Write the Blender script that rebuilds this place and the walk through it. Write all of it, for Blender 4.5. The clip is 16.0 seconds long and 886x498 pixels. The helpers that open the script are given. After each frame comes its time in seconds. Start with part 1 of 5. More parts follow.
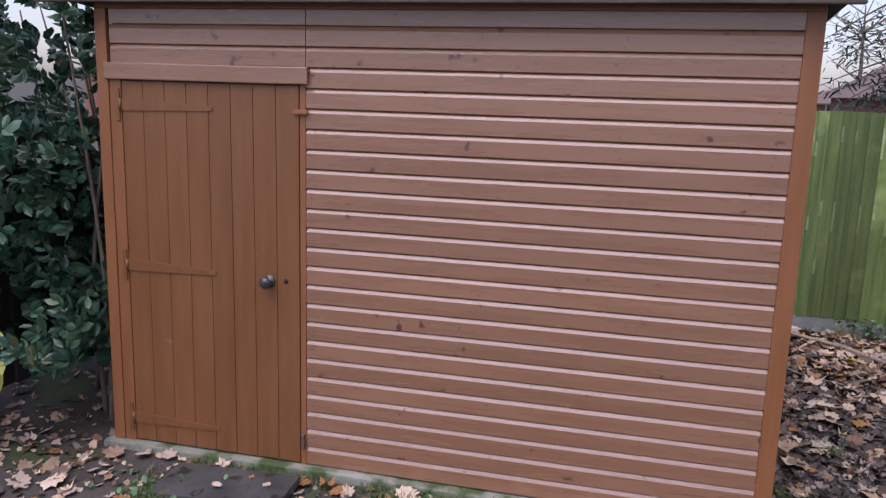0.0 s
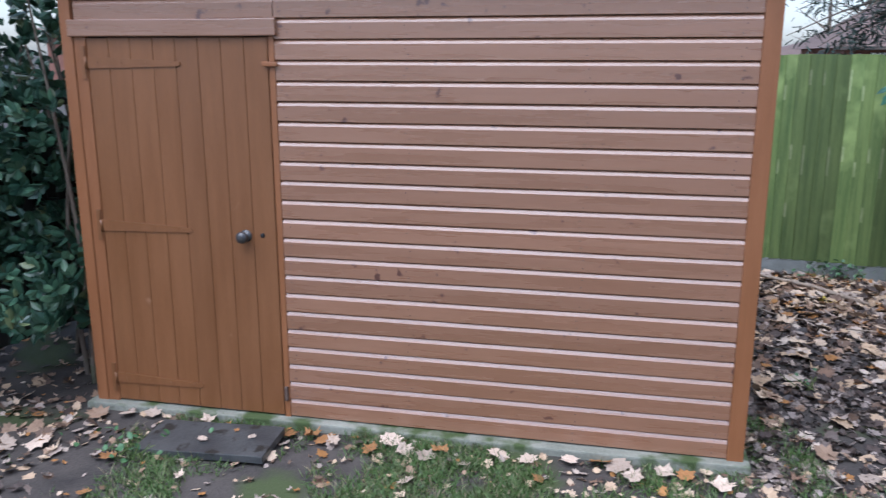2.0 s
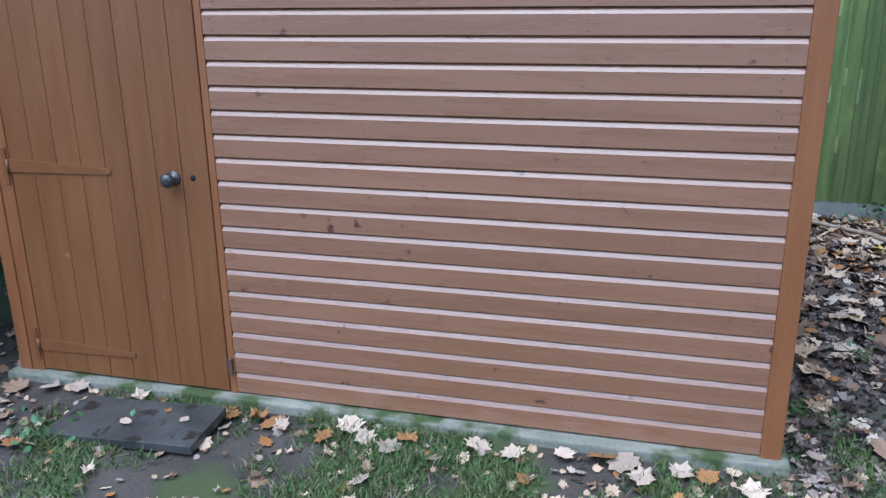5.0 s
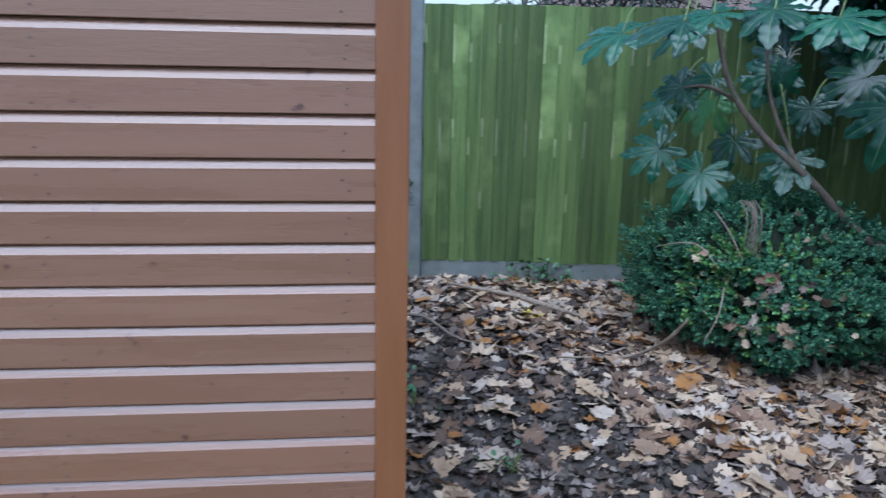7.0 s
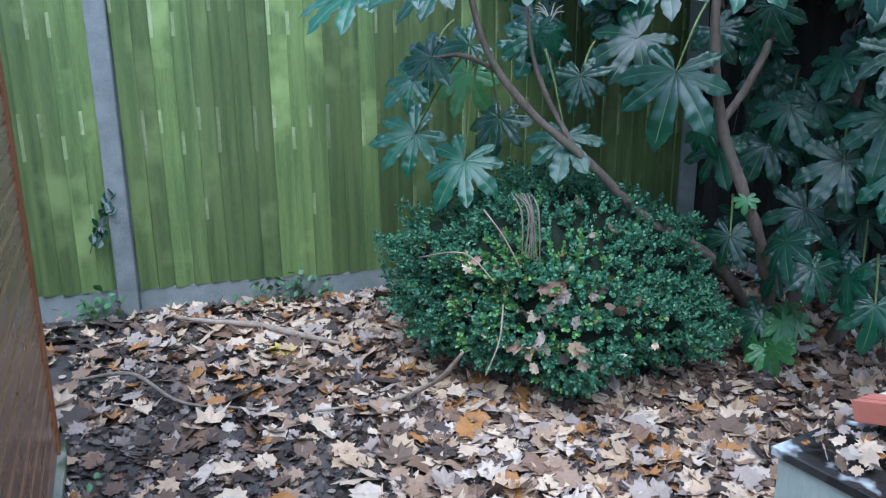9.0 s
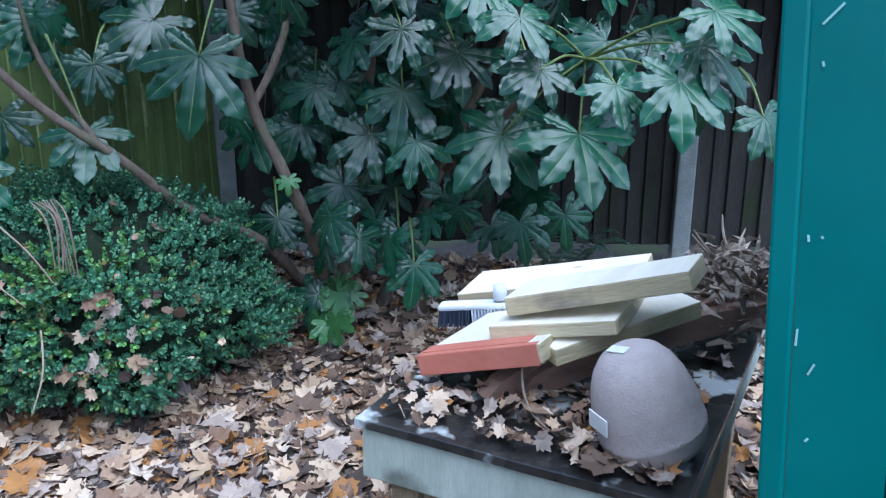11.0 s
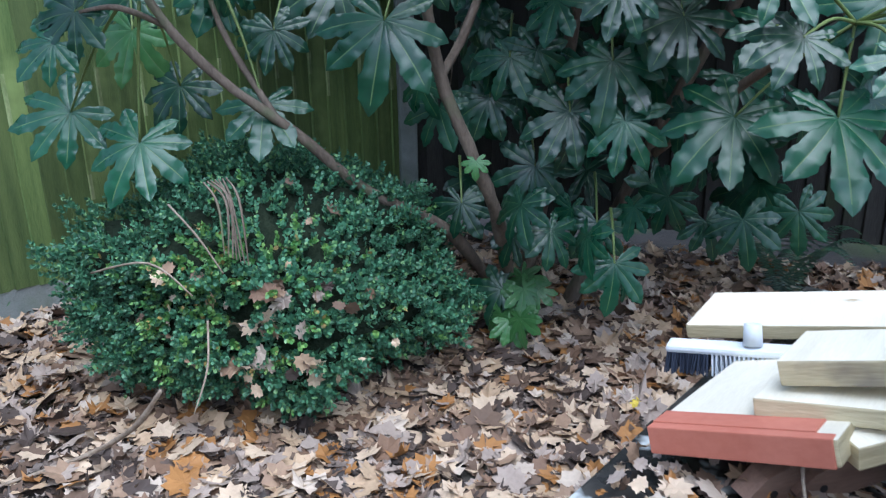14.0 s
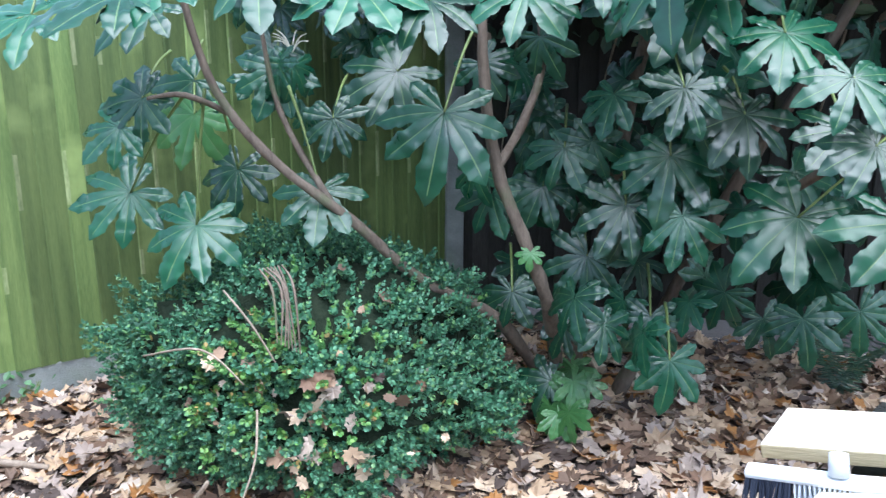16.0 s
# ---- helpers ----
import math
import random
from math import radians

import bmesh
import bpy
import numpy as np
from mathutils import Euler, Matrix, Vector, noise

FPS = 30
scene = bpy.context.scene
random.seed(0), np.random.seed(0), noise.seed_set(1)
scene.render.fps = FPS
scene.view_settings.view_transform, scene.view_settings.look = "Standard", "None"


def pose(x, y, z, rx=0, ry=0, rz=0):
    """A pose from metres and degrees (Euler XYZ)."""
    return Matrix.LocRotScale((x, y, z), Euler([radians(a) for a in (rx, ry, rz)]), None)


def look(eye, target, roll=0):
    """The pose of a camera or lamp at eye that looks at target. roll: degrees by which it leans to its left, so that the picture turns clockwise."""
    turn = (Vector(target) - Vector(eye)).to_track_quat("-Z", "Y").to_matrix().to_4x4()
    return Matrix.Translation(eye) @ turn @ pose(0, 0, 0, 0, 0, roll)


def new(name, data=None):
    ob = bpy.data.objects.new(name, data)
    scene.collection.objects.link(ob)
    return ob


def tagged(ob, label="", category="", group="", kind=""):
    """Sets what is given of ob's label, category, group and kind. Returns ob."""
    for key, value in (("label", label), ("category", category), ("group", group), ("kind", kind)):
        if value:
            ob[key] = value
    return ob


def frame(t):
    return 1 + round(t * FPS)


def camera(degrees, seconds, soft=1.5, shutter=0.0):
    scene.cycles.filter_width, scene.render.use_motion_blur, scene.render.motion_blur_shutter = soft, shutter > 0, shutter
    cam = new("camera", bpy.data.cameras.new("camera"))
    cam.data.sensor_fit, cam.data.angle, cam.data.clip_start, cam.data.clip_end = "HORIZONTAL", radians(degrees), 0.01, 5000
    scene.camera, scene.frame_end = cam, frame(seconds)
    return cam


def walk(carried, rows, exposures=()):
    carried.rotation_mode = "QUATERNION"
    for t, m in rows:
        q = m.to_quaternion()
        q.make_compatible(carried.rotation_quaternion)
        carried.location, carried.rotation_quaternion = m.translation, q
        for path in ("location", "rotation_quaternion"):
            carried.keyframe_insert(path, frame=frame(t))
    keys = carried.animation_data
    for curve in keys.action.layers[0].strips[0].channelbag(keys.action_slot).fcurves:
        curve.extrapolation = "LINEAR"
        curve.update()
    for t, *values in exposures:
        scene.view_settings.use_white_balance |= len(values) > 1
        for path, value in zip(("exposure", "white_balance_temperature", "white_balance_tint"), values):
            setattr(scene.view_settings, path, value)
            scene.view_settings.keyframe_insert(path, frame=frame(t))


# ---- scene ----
cam = camera(56.9, 16.0, soft=1.2, shutter=0.3)
PATH = [
    (0, (-0.7, -3.812, 2.032), (-1.181, -1.909, 1.649), 1.7),
    (0.5, (-0.667, -3.851, 1.992), (-1.18, -1.97, 1.55), 1.4),
    (1, (-0.644, -3.849, 1.953), (-1.177, -1.988, 1.447), 0.5),
    (1.5, (-0.643, -3.844, 1.939), (-1.253, -2.007, 1.433), -0.4),
    (2, (-0.676, -3.856, 1.946), (-1.1, -1.957, 1.483), -0.0),
    (2.5, (-0.637, -3.827, 1.986), (-0.953, -1.912, 1.503), -0.4),
    (3, (-0.624, -3.731, 1.991), (-1.028, -1.865, 1.395), -1.5),
    (3.2, (-0.623, -3.65, 1.97), (-1.105, -1.818, 1.329), -2.0),
    (5.5, (-0.538, -2.766, 1.779), (-1.022, -0.911, 1.209), -0.1),
    (6, (-0.456, -2.445, 1.78), (-0.589, -0.507, 1.302), 1.1),
    (6.5, (-0.338, -2.174, 1.737), (-0.249, -0.236, 1.251), 0.6),
    (7, (-0.179, -1.871, 1.683), (0.046, 0.055, 1.194), 1.3),
    (7.5, (-0.147, -1.556, 1.698), (0.431, 0.288, 1.183), 1.9),
    (8, (-0.065, -1.325, 1.683), (0.72, 0.432, 1.141), 1.3),
    (8.5, (0.125, -1.094, 1.694), (0.899, 0.669, 1.155), -0.2),
    (9, (0.308, -0.924, 1.655), (1.02, 0.862, 1.105), -0.5),
    (9.5, (0.358, -0.821, 1.641), (1.361, 0.816, 1.08), 1.3),
    (10, (0.392, -0.799, 1.667), (1.741, 0.555, 1.077), 2.1),
    (10.2, (0.403, -0.811, 1.615), (1.851, 0.445, 1.044), 1.7),
    (12.3, (0.326, -0.818, 1.62), (1.899, 0.273, 1.041), -0.8),
    (12.5, (0.331, -0.805, 1.616), (1.888, 0.303, 1.026), -0.9),
    (13, (0.394, -0.704, 1.601), (1.824, 0.521, 0.926), -1.8),
    (13.5, (0.527, -0.553, 1.594), (1.802, 0.822, 0.899), -2.7),
    (14, (0.673, -0.439, 1.592), (1.918, 0.985, 0.94), -1.2),
    (14.5, (0.691, -0.376, 1.627), (1.917, 1.073, 0.997), -0.0),
    (15, (0.672, -0.348, 1.652), (1.981, 1.059, 1.098), 1.1),
    (15.5, (0.662, -0.35, 1.674), (1.96, 1.084, 1.164), 0.6),
    (16, (0.647, -0.34, 1.672), (1.866, 1.165, 1.175), -0.1),
]
EXPOSURES = [(0.0, 0.44, 6100, 28), (0.5, 0.50, 5950, 19), (1.0, 0.58, 5750, 16), (2.5, 0.80, 5400, 14), (5.5, 0.72, 5050, 8), (7.0, 0.58, 4950, 7), (9.0, 1.08, 5000, 8),
             (10.2, 1.2, 5000, 9), (12.5, 1.15, 5150, 9), (14.0, 1.12, 5400, 9), (15.0, 1.42, 5400, 9), (16.0, 1.9, 5600, 10)]
walk(cam, [(t, look(eye, target, roll)) for t, eye, target, roll in PATH], EXPOSURES)

# ---- world and light ----
world = bpy.data.worlds.new("overcast_sky")
scene.world = world
world.use_nodes = True
wn = world.node_tree
sky = wn.nodes.new("ShaderNodeTexSky")
sky.sky_type, sky.sun_disc = "NISHITA", False
sky.sun_elevation, sky.sun_rotation = radians(65), radians(198)
sky.air_density, sky.dust_density = 1.0, 1.5
grey = wn.nodes.new("ShaderNodeHueSaturation")
grey.inputs["Saturation"].default_value = 0.7
wn.links.new(sky.outputs[0], grey.inputs["Color"])
wn.links.new(grey.outputs[0], wn.nodes["Background"].inputs["Color"])
wn.nodes["Background"].inputs["Strength"].default_value = 0.14
sun = new("sun", bpy.data.lights.new("sun", "SUN"))
sun.data.energy, sun.data.angle, sun.data.color = 2.3, radians(70), (1.0, 0.99, 0.97)
sun.matrix_world = look((-1.2, -3.6, 8.0), (0, 0, 0))


# ---- materials ----
def material(name, c1, c2, scale=6.0, rough=0.6, bump=0.2, stretch=(1, 1, 1), fine=60.0, vary=0.15, spots=None,
             spot_scale=4.0, spot_limit=0.1, bump_scale=None, islands=None, spec=0.5, spot_soft=0.05, glow=0.0, metal=0.0):
    """A procedural surface: two colours mixed by coarse and fine noise, an optional third in spots, fine relief."""
    m = bpy.data.materials.new(name)
    m.use_nodes = True
    nt = m.node_tree
    add, link = nt.nodes.new, nt.links.new
    b = nt.nodes["Principled BSDF"]
    tc, info = add("ShaderNodeTexCoord"), add("ShaderNodeObjectInfo")
    shift = add("ShaderNodeVectorMath")
    shift.operation = "MULTIPLY_ADD"
    comb = add("ShaderNodeCombineXYZ")
    for i in range(3):
        link(info.outputs["Random"], comb.inputs[i])
    link(comb.outputs[0], shift.inputs[0])
    shift.inputs[1].default_value = (7.3, 11.1, 5.7)
    link(tc.outputs["Object"], shift.inputs[2])
    mapping = add("ShaderNodeMapping")
    mapping.inputs["Scale"].default_value = stretch
    link(shift.outputs[0], mapping.inputs["Vector"])
    n1, n2 = add("ShaderNodeTexNoise"), add("ShaderNodeTexNoise")
    n1.inputs["Scale"].default_value, n1.inputs["Detail"].default_value = scale, 5
    n2.inputs["Scale"].default_value, n2.inputs["Detail"].default_value = fine, 3
    for n in (n1, n2):
        link(mapping.outputs[0], n.inputs["Vector"])
    mixf = add("ShaderNodeMath")
    mixf.operation = "MULTIPLY_ADD"
    link(n2.outputs[0], mixf.inputs[0])
    mixf.inputs[1].default_value = 0.5
    link(n1.outputs[0], mixf.inputs[2])
    rng = add("ShaderNodeMapRange")
    rng.inputs["From Min"].default_value, rng.inputs["From Max"].default_value = 0.5, 1.0
    link(mixf.outputs[0], rng.inputs["Value"])
    mix = add("ShaderNodeMix")
    mix.data_type = "RGBA"
    mix.inputs["A"].default_value, mix.inputs["B"].default_value = (*c1, 1), (*c2, 1)
    link(rng.outputs[0], mix.inputs["Factor"])
    col = mix.outputs["Result"]
    if islands:
        geo, ramp = add("ShaderNodeNewGeometry"), add("ShaderNodeValToRGB")
        ramp.color_ramp.interpolation = "CONSTANT"
        els = ramp.color_ramp.elements
        while len(els) < len(islands):
            els.new(0.5)
        for e, (p, c) in zip(els, islands):
            e.position, e.color = p, (*c, 1)
        link(geo.outputs["Random Per Island"], ramp.inputs[0])
        mul = add("ShaderNodeMix")
        mul.data_type, mul.blend_type = "RGBA", "MULTIPLY"
        mul.inputs["Factor"].default_value = 1.0
        link(ramp.outputs[0], mul.inputs["A"])
        link(col, mul.inputs["B"])
        col = mul.outputs["Result"]
    if spots:
        vor, lim = add("ShaderNodeTexNoise"), add("ShaderNodeMapRange")
        vor.inputs["Scale"].default_value, vor.inputs["Detail"].default_value = spot_scale, 4
        link(shift.outputs[0], vor.inputs["Vector"])
        lim.inputs["From Min"].default_value, lim.inputs["From Max"].default_value = spot_limit, spot_limit + spot_soft
        link(vor.outputs[0], lim.inputs["Value"])
        sp = add("ShaderNodeMix")
        sp.data_type = "RGBA"
        link(lim.outputs[0], sp.inputs["Factor"])
        link(col, sp.inputs["A"])
        sp.inputs["B"].default_value = (*spots, 1)
        col = sp.outputs["Result"]
    hsv, vr = add("ShaderNodeHueSaturation"), add("ShaderNodeMapRange")
    vr.inputs["To Min"].default_value, vr.inputs["To Max"].default_value = 1 - vary, 1 + vary
    link(info.outputs["Random"], vr.inputs["Value"])
    link(vr.outputs[0], hsv.inputs["Value"])
    link(col, hsv.inputs["Color"])
    link(hsv.outputs[0], b.inputs["Base Color"])
    rr = add("ShaderNodeMapRange")
    rr.inputs["To Min"].default_value, rr.inputs["To Max"].default_value = max(rough - 0.12, 0.05), min(rough + 0.12, 1)
    link(n1.outputs[0], rr.inputs["Value"])
    link(rr.outputs[0], b.inputs["Roughness"])
    b.inputs["Specular IOR Level"].default_value = spec
    b.inputs["Metallic"].default_value = metal
    bp = add("ShaderNodeBump")
    bp.inputs["Strength"].default_value, bp.inputs["Distance"].default_value = bump, 0.01
    link(mixf.outputs[0], bp.inputs["Height"])
    link(bp.outputs[0], b.inputs["Normal"])
    return m


WOOD = material("brown_painted_board", (0.236, 0.115, 0.064), (0.282, 0.143, 0.083), 3, 0.28, 0.08, (0.6, 8, 8), 40, 0.07,
                (0.09, 0.035, 0.025), 13, 0.675, spec=1.0, spot_soft=0.05)
DOORWOOD = material("brown_door_paint", (0.165, 0.066, 0.022), (0.21, 0.088, 0.032), 2.5, 0.45, 0.2, (8, 8, 0.8), 40, 0.06,
                    (0.30, 0.16, 0.09), 7, 0.70, spot_soft=0.1)
TRIM = material("brown_trim_paint", (0.22, 0.085, 0.03), (0.28, 0.112, 0.043), 3, 0.45, 0.25, (8, 8, 0.8), 50, 0.05)
DARKWOOD = material("weathered_fascia", (0.05, 0.04, 0.032), (0.12, 0.095, 0.075), 5, 0.8, 0.4, (1, 8, 8))
FELT = material("roof_felt", (0.03, 0.035, 0.03), (0.07, 0.07, 0.06), 12, 0.95, 0.6)
CONCRETE = material("mossy_concrete", (0.15, 0.16, 0.125), (0.27, 0.27, 0.22), 6, 0.9, 0.6, spots=(0.05, 0.075, 0.022), spot_scale=5,
                    spot_limit=0.47, spot_soft=0.12)
POSTCON = material("grey_concrete_post", (0.17, 0.185, 0.175), (0.27, 0.29, 0.275), 9, 0.9, 0.7, fine=120, spots=(0.12, 0.16, 0.09),
                   spot_scale=3, spot_limit=0.6, spot_soft=0.2)
FENCE = material("algae_green_fence_board", (0.066, 0.112, 0.030), (0.18, 0.245, 0.075), 1.9, 0.75, 0.6, (12, 12, 0.7), 34, 0.32,
                 (0.25, 0.33, 0.11), 2.6, 0.57, spot_soft=0.16)
FENCEEDGE = material("scuffed_pale_board_edge", (0.13, 0.19, 0.06), (0.36, 0.40, 0.20), 7, 0.8, 0.4, (3, 3, 1), 40, 0.35)
# near-black base colour carries the deep shade of the fence corner
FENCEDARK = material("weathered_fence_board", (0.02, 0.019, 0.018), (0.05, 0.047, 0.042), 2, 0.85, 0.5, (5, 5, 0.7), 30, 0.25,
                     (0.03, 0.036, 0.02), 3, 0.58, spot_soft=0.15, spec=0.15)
SLATE = material("wet_dark_slab", (0.028, 0.03, 0.032), (0.07, 0.072, 0.07), 5, 0.4, 0.3, spots=(0.018, 0.018, 0.016), spot_scale=12,
                 spot_limit=0.58)
EARTH = material("bare_soil", (0.034, 0.029, 0.026), (0.088, 0.075, 0.064), 3.5, 0.95, 0.9, fine=70, spots=(0.055, 0.075, 0.025),
                 spot_scale=1.6, spot_limit=0.55, spot_soft=0.1, vary=0)
METAL = material("dark_iron", (0.03, 0.028, 0.03), (0.07, 0.065, 0.06), 30, 0.3, 0.1, spec=0.7)
BLACK = material("black_hole", (0.01, 0.01, 0.01), (0.015, 0.014, 0.013), 30, 0.8, 0.1)
NAIL = material("rusty_nail", (0.07, 0.04, 0.03), (0.12, 0.08, 0.06), 30, 0.6, 0.1)
GREEN = material("teal_green_steel", (0.006, 0.13, 0.12), (0.009, 0.16, 0.15), 4, 0.42, 0.04, fine=25, spots=(0.10, 0.30, 0.28),
                 spot_scale=26, spot_limit=0.77, spot_soft=0.02, vary=0.02)
LEAFLIT = material("fallen_maple_leaf", (0.78, 0.76, 0.76), (1.1, 1.1, 1.1), 14, 0.7, 0.5, fine=60, vary=0.1, islands=(
    (0.0, (0.48, 0.345, 0.22)), (0.16, (0.57, 0.44, 0.31)), (0.30, (0.30, 0.20, 0.13)), (0.42, (0.14, 0.09, 0.06)),
    (0.55, (0.065, 0.045, 0.036)), (0.66, (0.36, 0.29, 0.24)), (0.80, (0.34, 0.16, 0.045)), (0.87, (0.20, 0.12, 0.075)),
    (0.95, (0.54, 0.45, 0.36))))
PALELEAF = material("pale_dry_leaf", (0.44, 0.33, 0.25), (0.58, 0.47, 0.37), 12, 0.75, 0.5, fine=60, vary=0.3)
RUSTLEAF = material("orange_dry_leaf", (0.30, 0.12, 0.035), (0.42, 0.22, 0.08), 12, 0.7, 0.5, fine=60, vary=0.2)
YELLOWLEAF = material("yellow_leaf", (0.55, 0.42, 0.04), (0.68, 0.54, 0.08), 12, 0.6, 0.4, vary=0.15)
GRASS = material("grass_blade", (0.6, 0.6, 0.6), (1, 1, 1), 5, 0.55, 0.1, vary=0, islands=(
    (0.0, (0.07, 0.14, 0.03)), (0.4, (0.10, 0.175, 0.04)), (0.7, (0.15, 0.195, 0.065)), (0.88, (0.25, 0.21, 0.12))))
BARK = material("grey_brown_bark", (0.085, 0.062, 0.045), (0.19, 0.15, 0.115), 18, 0.85, 0.8, (1, 1, 0.4), 90, 0.1,
                (0.10, 0.12, 0.06), 5, 0.6, spot_soft=0.15)
DRYSTICK = material("dry_stick", (0.16, 0.12, 0.085), (0.33, 0.27, 0.21), 18, 0.85, 0.6, (1, 1, 1), 90, 0.2)
FATSIA = material("glossy_dark_palmate_leaf", (0.006, 0.044, 0.023), (0.015, 0.080, 0.038), 2.2, 0.31, 0.10, fine=9, vary=0.45, spec=0.55)
FATSIAPALE = material("fresh_green_palmate_leaf", (0.035, 0.115, 0.035), (0.06, 0.16, 0.045), 2.5, 0.33, 0.10, fine=9, vary=0.2, spec=0.5)
VEIN = material("pale_leaf_vein", (0.07, 0.13, 0.05), (0.11, 0.18, 0.07), 12, 0.45, 0.1, vary=0.15)
STALK = material("pale_green_stalk", (0.11, 0.16, 0.045), (0.17, 0.22, 0.07), 12, 0.5, 0.1, vary=0.15)
BOX = material("small_evergreen_leaf", (0.7, 0.7, 0.7), (1, 1, 1), 2.2, 0.5, 0.15, vary=0, spec=0.5, islands=(
    (0.0, (0.040, 0.130, 0.072)), (0.3, (0.065, 0.195, 0.105)), (0.6, (0.105, 0.265, 0.14)), (0.88, (0.17, 0.33, 0.13))))
BOXFRESH = material("fresh_yellow_green_leaf", (0.7, 0.7, 0.7), (1, 1, 1), 2.2, 0.5, 0.15, vary=0, spec=0.5, islands=(
    (0.0, (0.07, 0.20, 0.05)), (0.4, (0.12, 0.27, 0.065)), (0.75, (0.18, 0.33, 0.08)), (0.93, (0.30, 0.22, 0.07))))
DAMPLEAF = material("damp_dark_leaf_piece", (0.7, 0.7, 0.7), (1.1, 1.1, 1.1), 14, 0.55, 0.5, fine=60, vary=0.1, islands=(
    (0.0, (0.075, 0.052, 0.04)), (0.3, (0.045, 0.034, 0.03)), (0.55, (0.14, 0.105, 0.085)), (0.75, (0.24, 0.19, 0.16)), (0.9, (0.34, 0.28, 0.24))))
# almost black, so the shade inside the bush is in the colour
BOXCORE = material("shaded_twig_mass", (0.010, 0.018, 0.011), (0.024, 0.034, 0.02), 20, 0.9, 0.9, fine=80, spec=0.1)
LAUREL = material("laurel_leaf", (0.7, 0.7, 0.7), (1, 1, 1), 4, 0.33, 0.15, vary=0, spec=0.55, islands=(
    (0.0, (0.034, 0.088, 0.055)), (0.35, (0.052, 0.122, 0.07)), (0.7, (0.078, 0.152, 0.085)), (0.95, (0.15, 0.185, 0.08))))
YELLOWGREEN = material("variegated_yellow_leaf", (0.42, 0.45, 0.07), (0.60, 0.58, 0.16), 9, 0.4, 0.1, vary=0.2)
PINE = material("dark_conifer_needle", (0.012, 0.028, 0.02), (0.028, 0.05, 0.033), 4, 0.6, 0.1, vary=0)
BRICK = material("far_red_brick", (0.20, 0.085, 0.06), (0.30, 0.15, 0.11), 8, 0.9, 0.2)
TILE = material("far_roof_tile", (0.11, 0.075, 0.06), (0.18, 0.13, 0.11), 8, 0.9, 0.3)
WHITE = material("white_paint", (0.72, 0.72, 0.72), (0.82, 0.82, 0.82), 5, 0.5, 0.05)
GLASS = material("window_glass", (0.03, 0.035, 0.04), (0.05, 0.055, 0.06), 2, 0.08, 0.0)


# ---- mesh tools ----
def mesh_object(name, verts, faces, mat, parent=None, smooth=False, label=""):
    me = bpy.data.meshes.new(name)
    me.from_pydata([tuple(v) for v in verts], [], [tuple(f) for f in faces])
    me.update()
    if smooth:
        me.shade_smooth()
    me.materials.append(mat)
    ob = new(name, me)
    ob.parent = parent
    if label:
        ob["label"] = label
    return ob


def part(name, bm, mat, parent=None, label="", smooth=False):
    """Links a bmesh as one mesh object under a thing or a part."""
    me = bpy.data.meshes.new(name)
    bmesh.ops.recalc_face_normals(bm, faces=bm.faces)
    bm.to_mesh(me)
    bm.free()
    if smooth:
        me.shade_smooth()
    me.materials.append(mat)
    ob = new(name, me)
    ob.parent = parent
    if label:
        ob["label"] = label
    return ob


def again(ob, m, parent=None):
    """One more object on the same mesh."""
    o = bpy.data.objects.new(ob.name, ob.data)
    scene.collection.objects.link(o)
    o.parent = parent
    o.matrix_basis = m
    return o


def empty(name, m=None):
    ob = new(name)
    if m is not None:
        ob.matrix_basis = m
    return ob


def block(lo, hi, bevel=0.004, jitter=0.0, cuts=0, seed=1):
    """A bevelled box between two corners, optionally with slightly uneven faces."""
    bm = bmesh.new()
    c = [(a + b) / 2 for a, b in zip(lo, hi)]
    s = [b - a for a, b in zip(lo, hi)]
    bmesh.ops.create_cube(bm, size=1, matrix=Matrix.Translation(c) @ Matrix.Diagonal((*s, 1)))
    if cuts:
        bmesh.ops.subdivide_edges(bm, edges=bm.edges[:], cuts=cuts, use_grid_fill=True)
    if bevel:
        sharp = [e for e in bm.edges if len(e.link_faces) == 2 and e.calc_face_angle() > 1.0]
        bmesh.ops.bevel(bm, geom=sharp, offset=bevel, segments=2, affect="EDGES", profile=0.6)
    if jitter:
        for v in bm.verts:
            v.co += noise.noise_vector(v.co * 4 + Vector((seed, seed, 0))) * jitter
    return bm


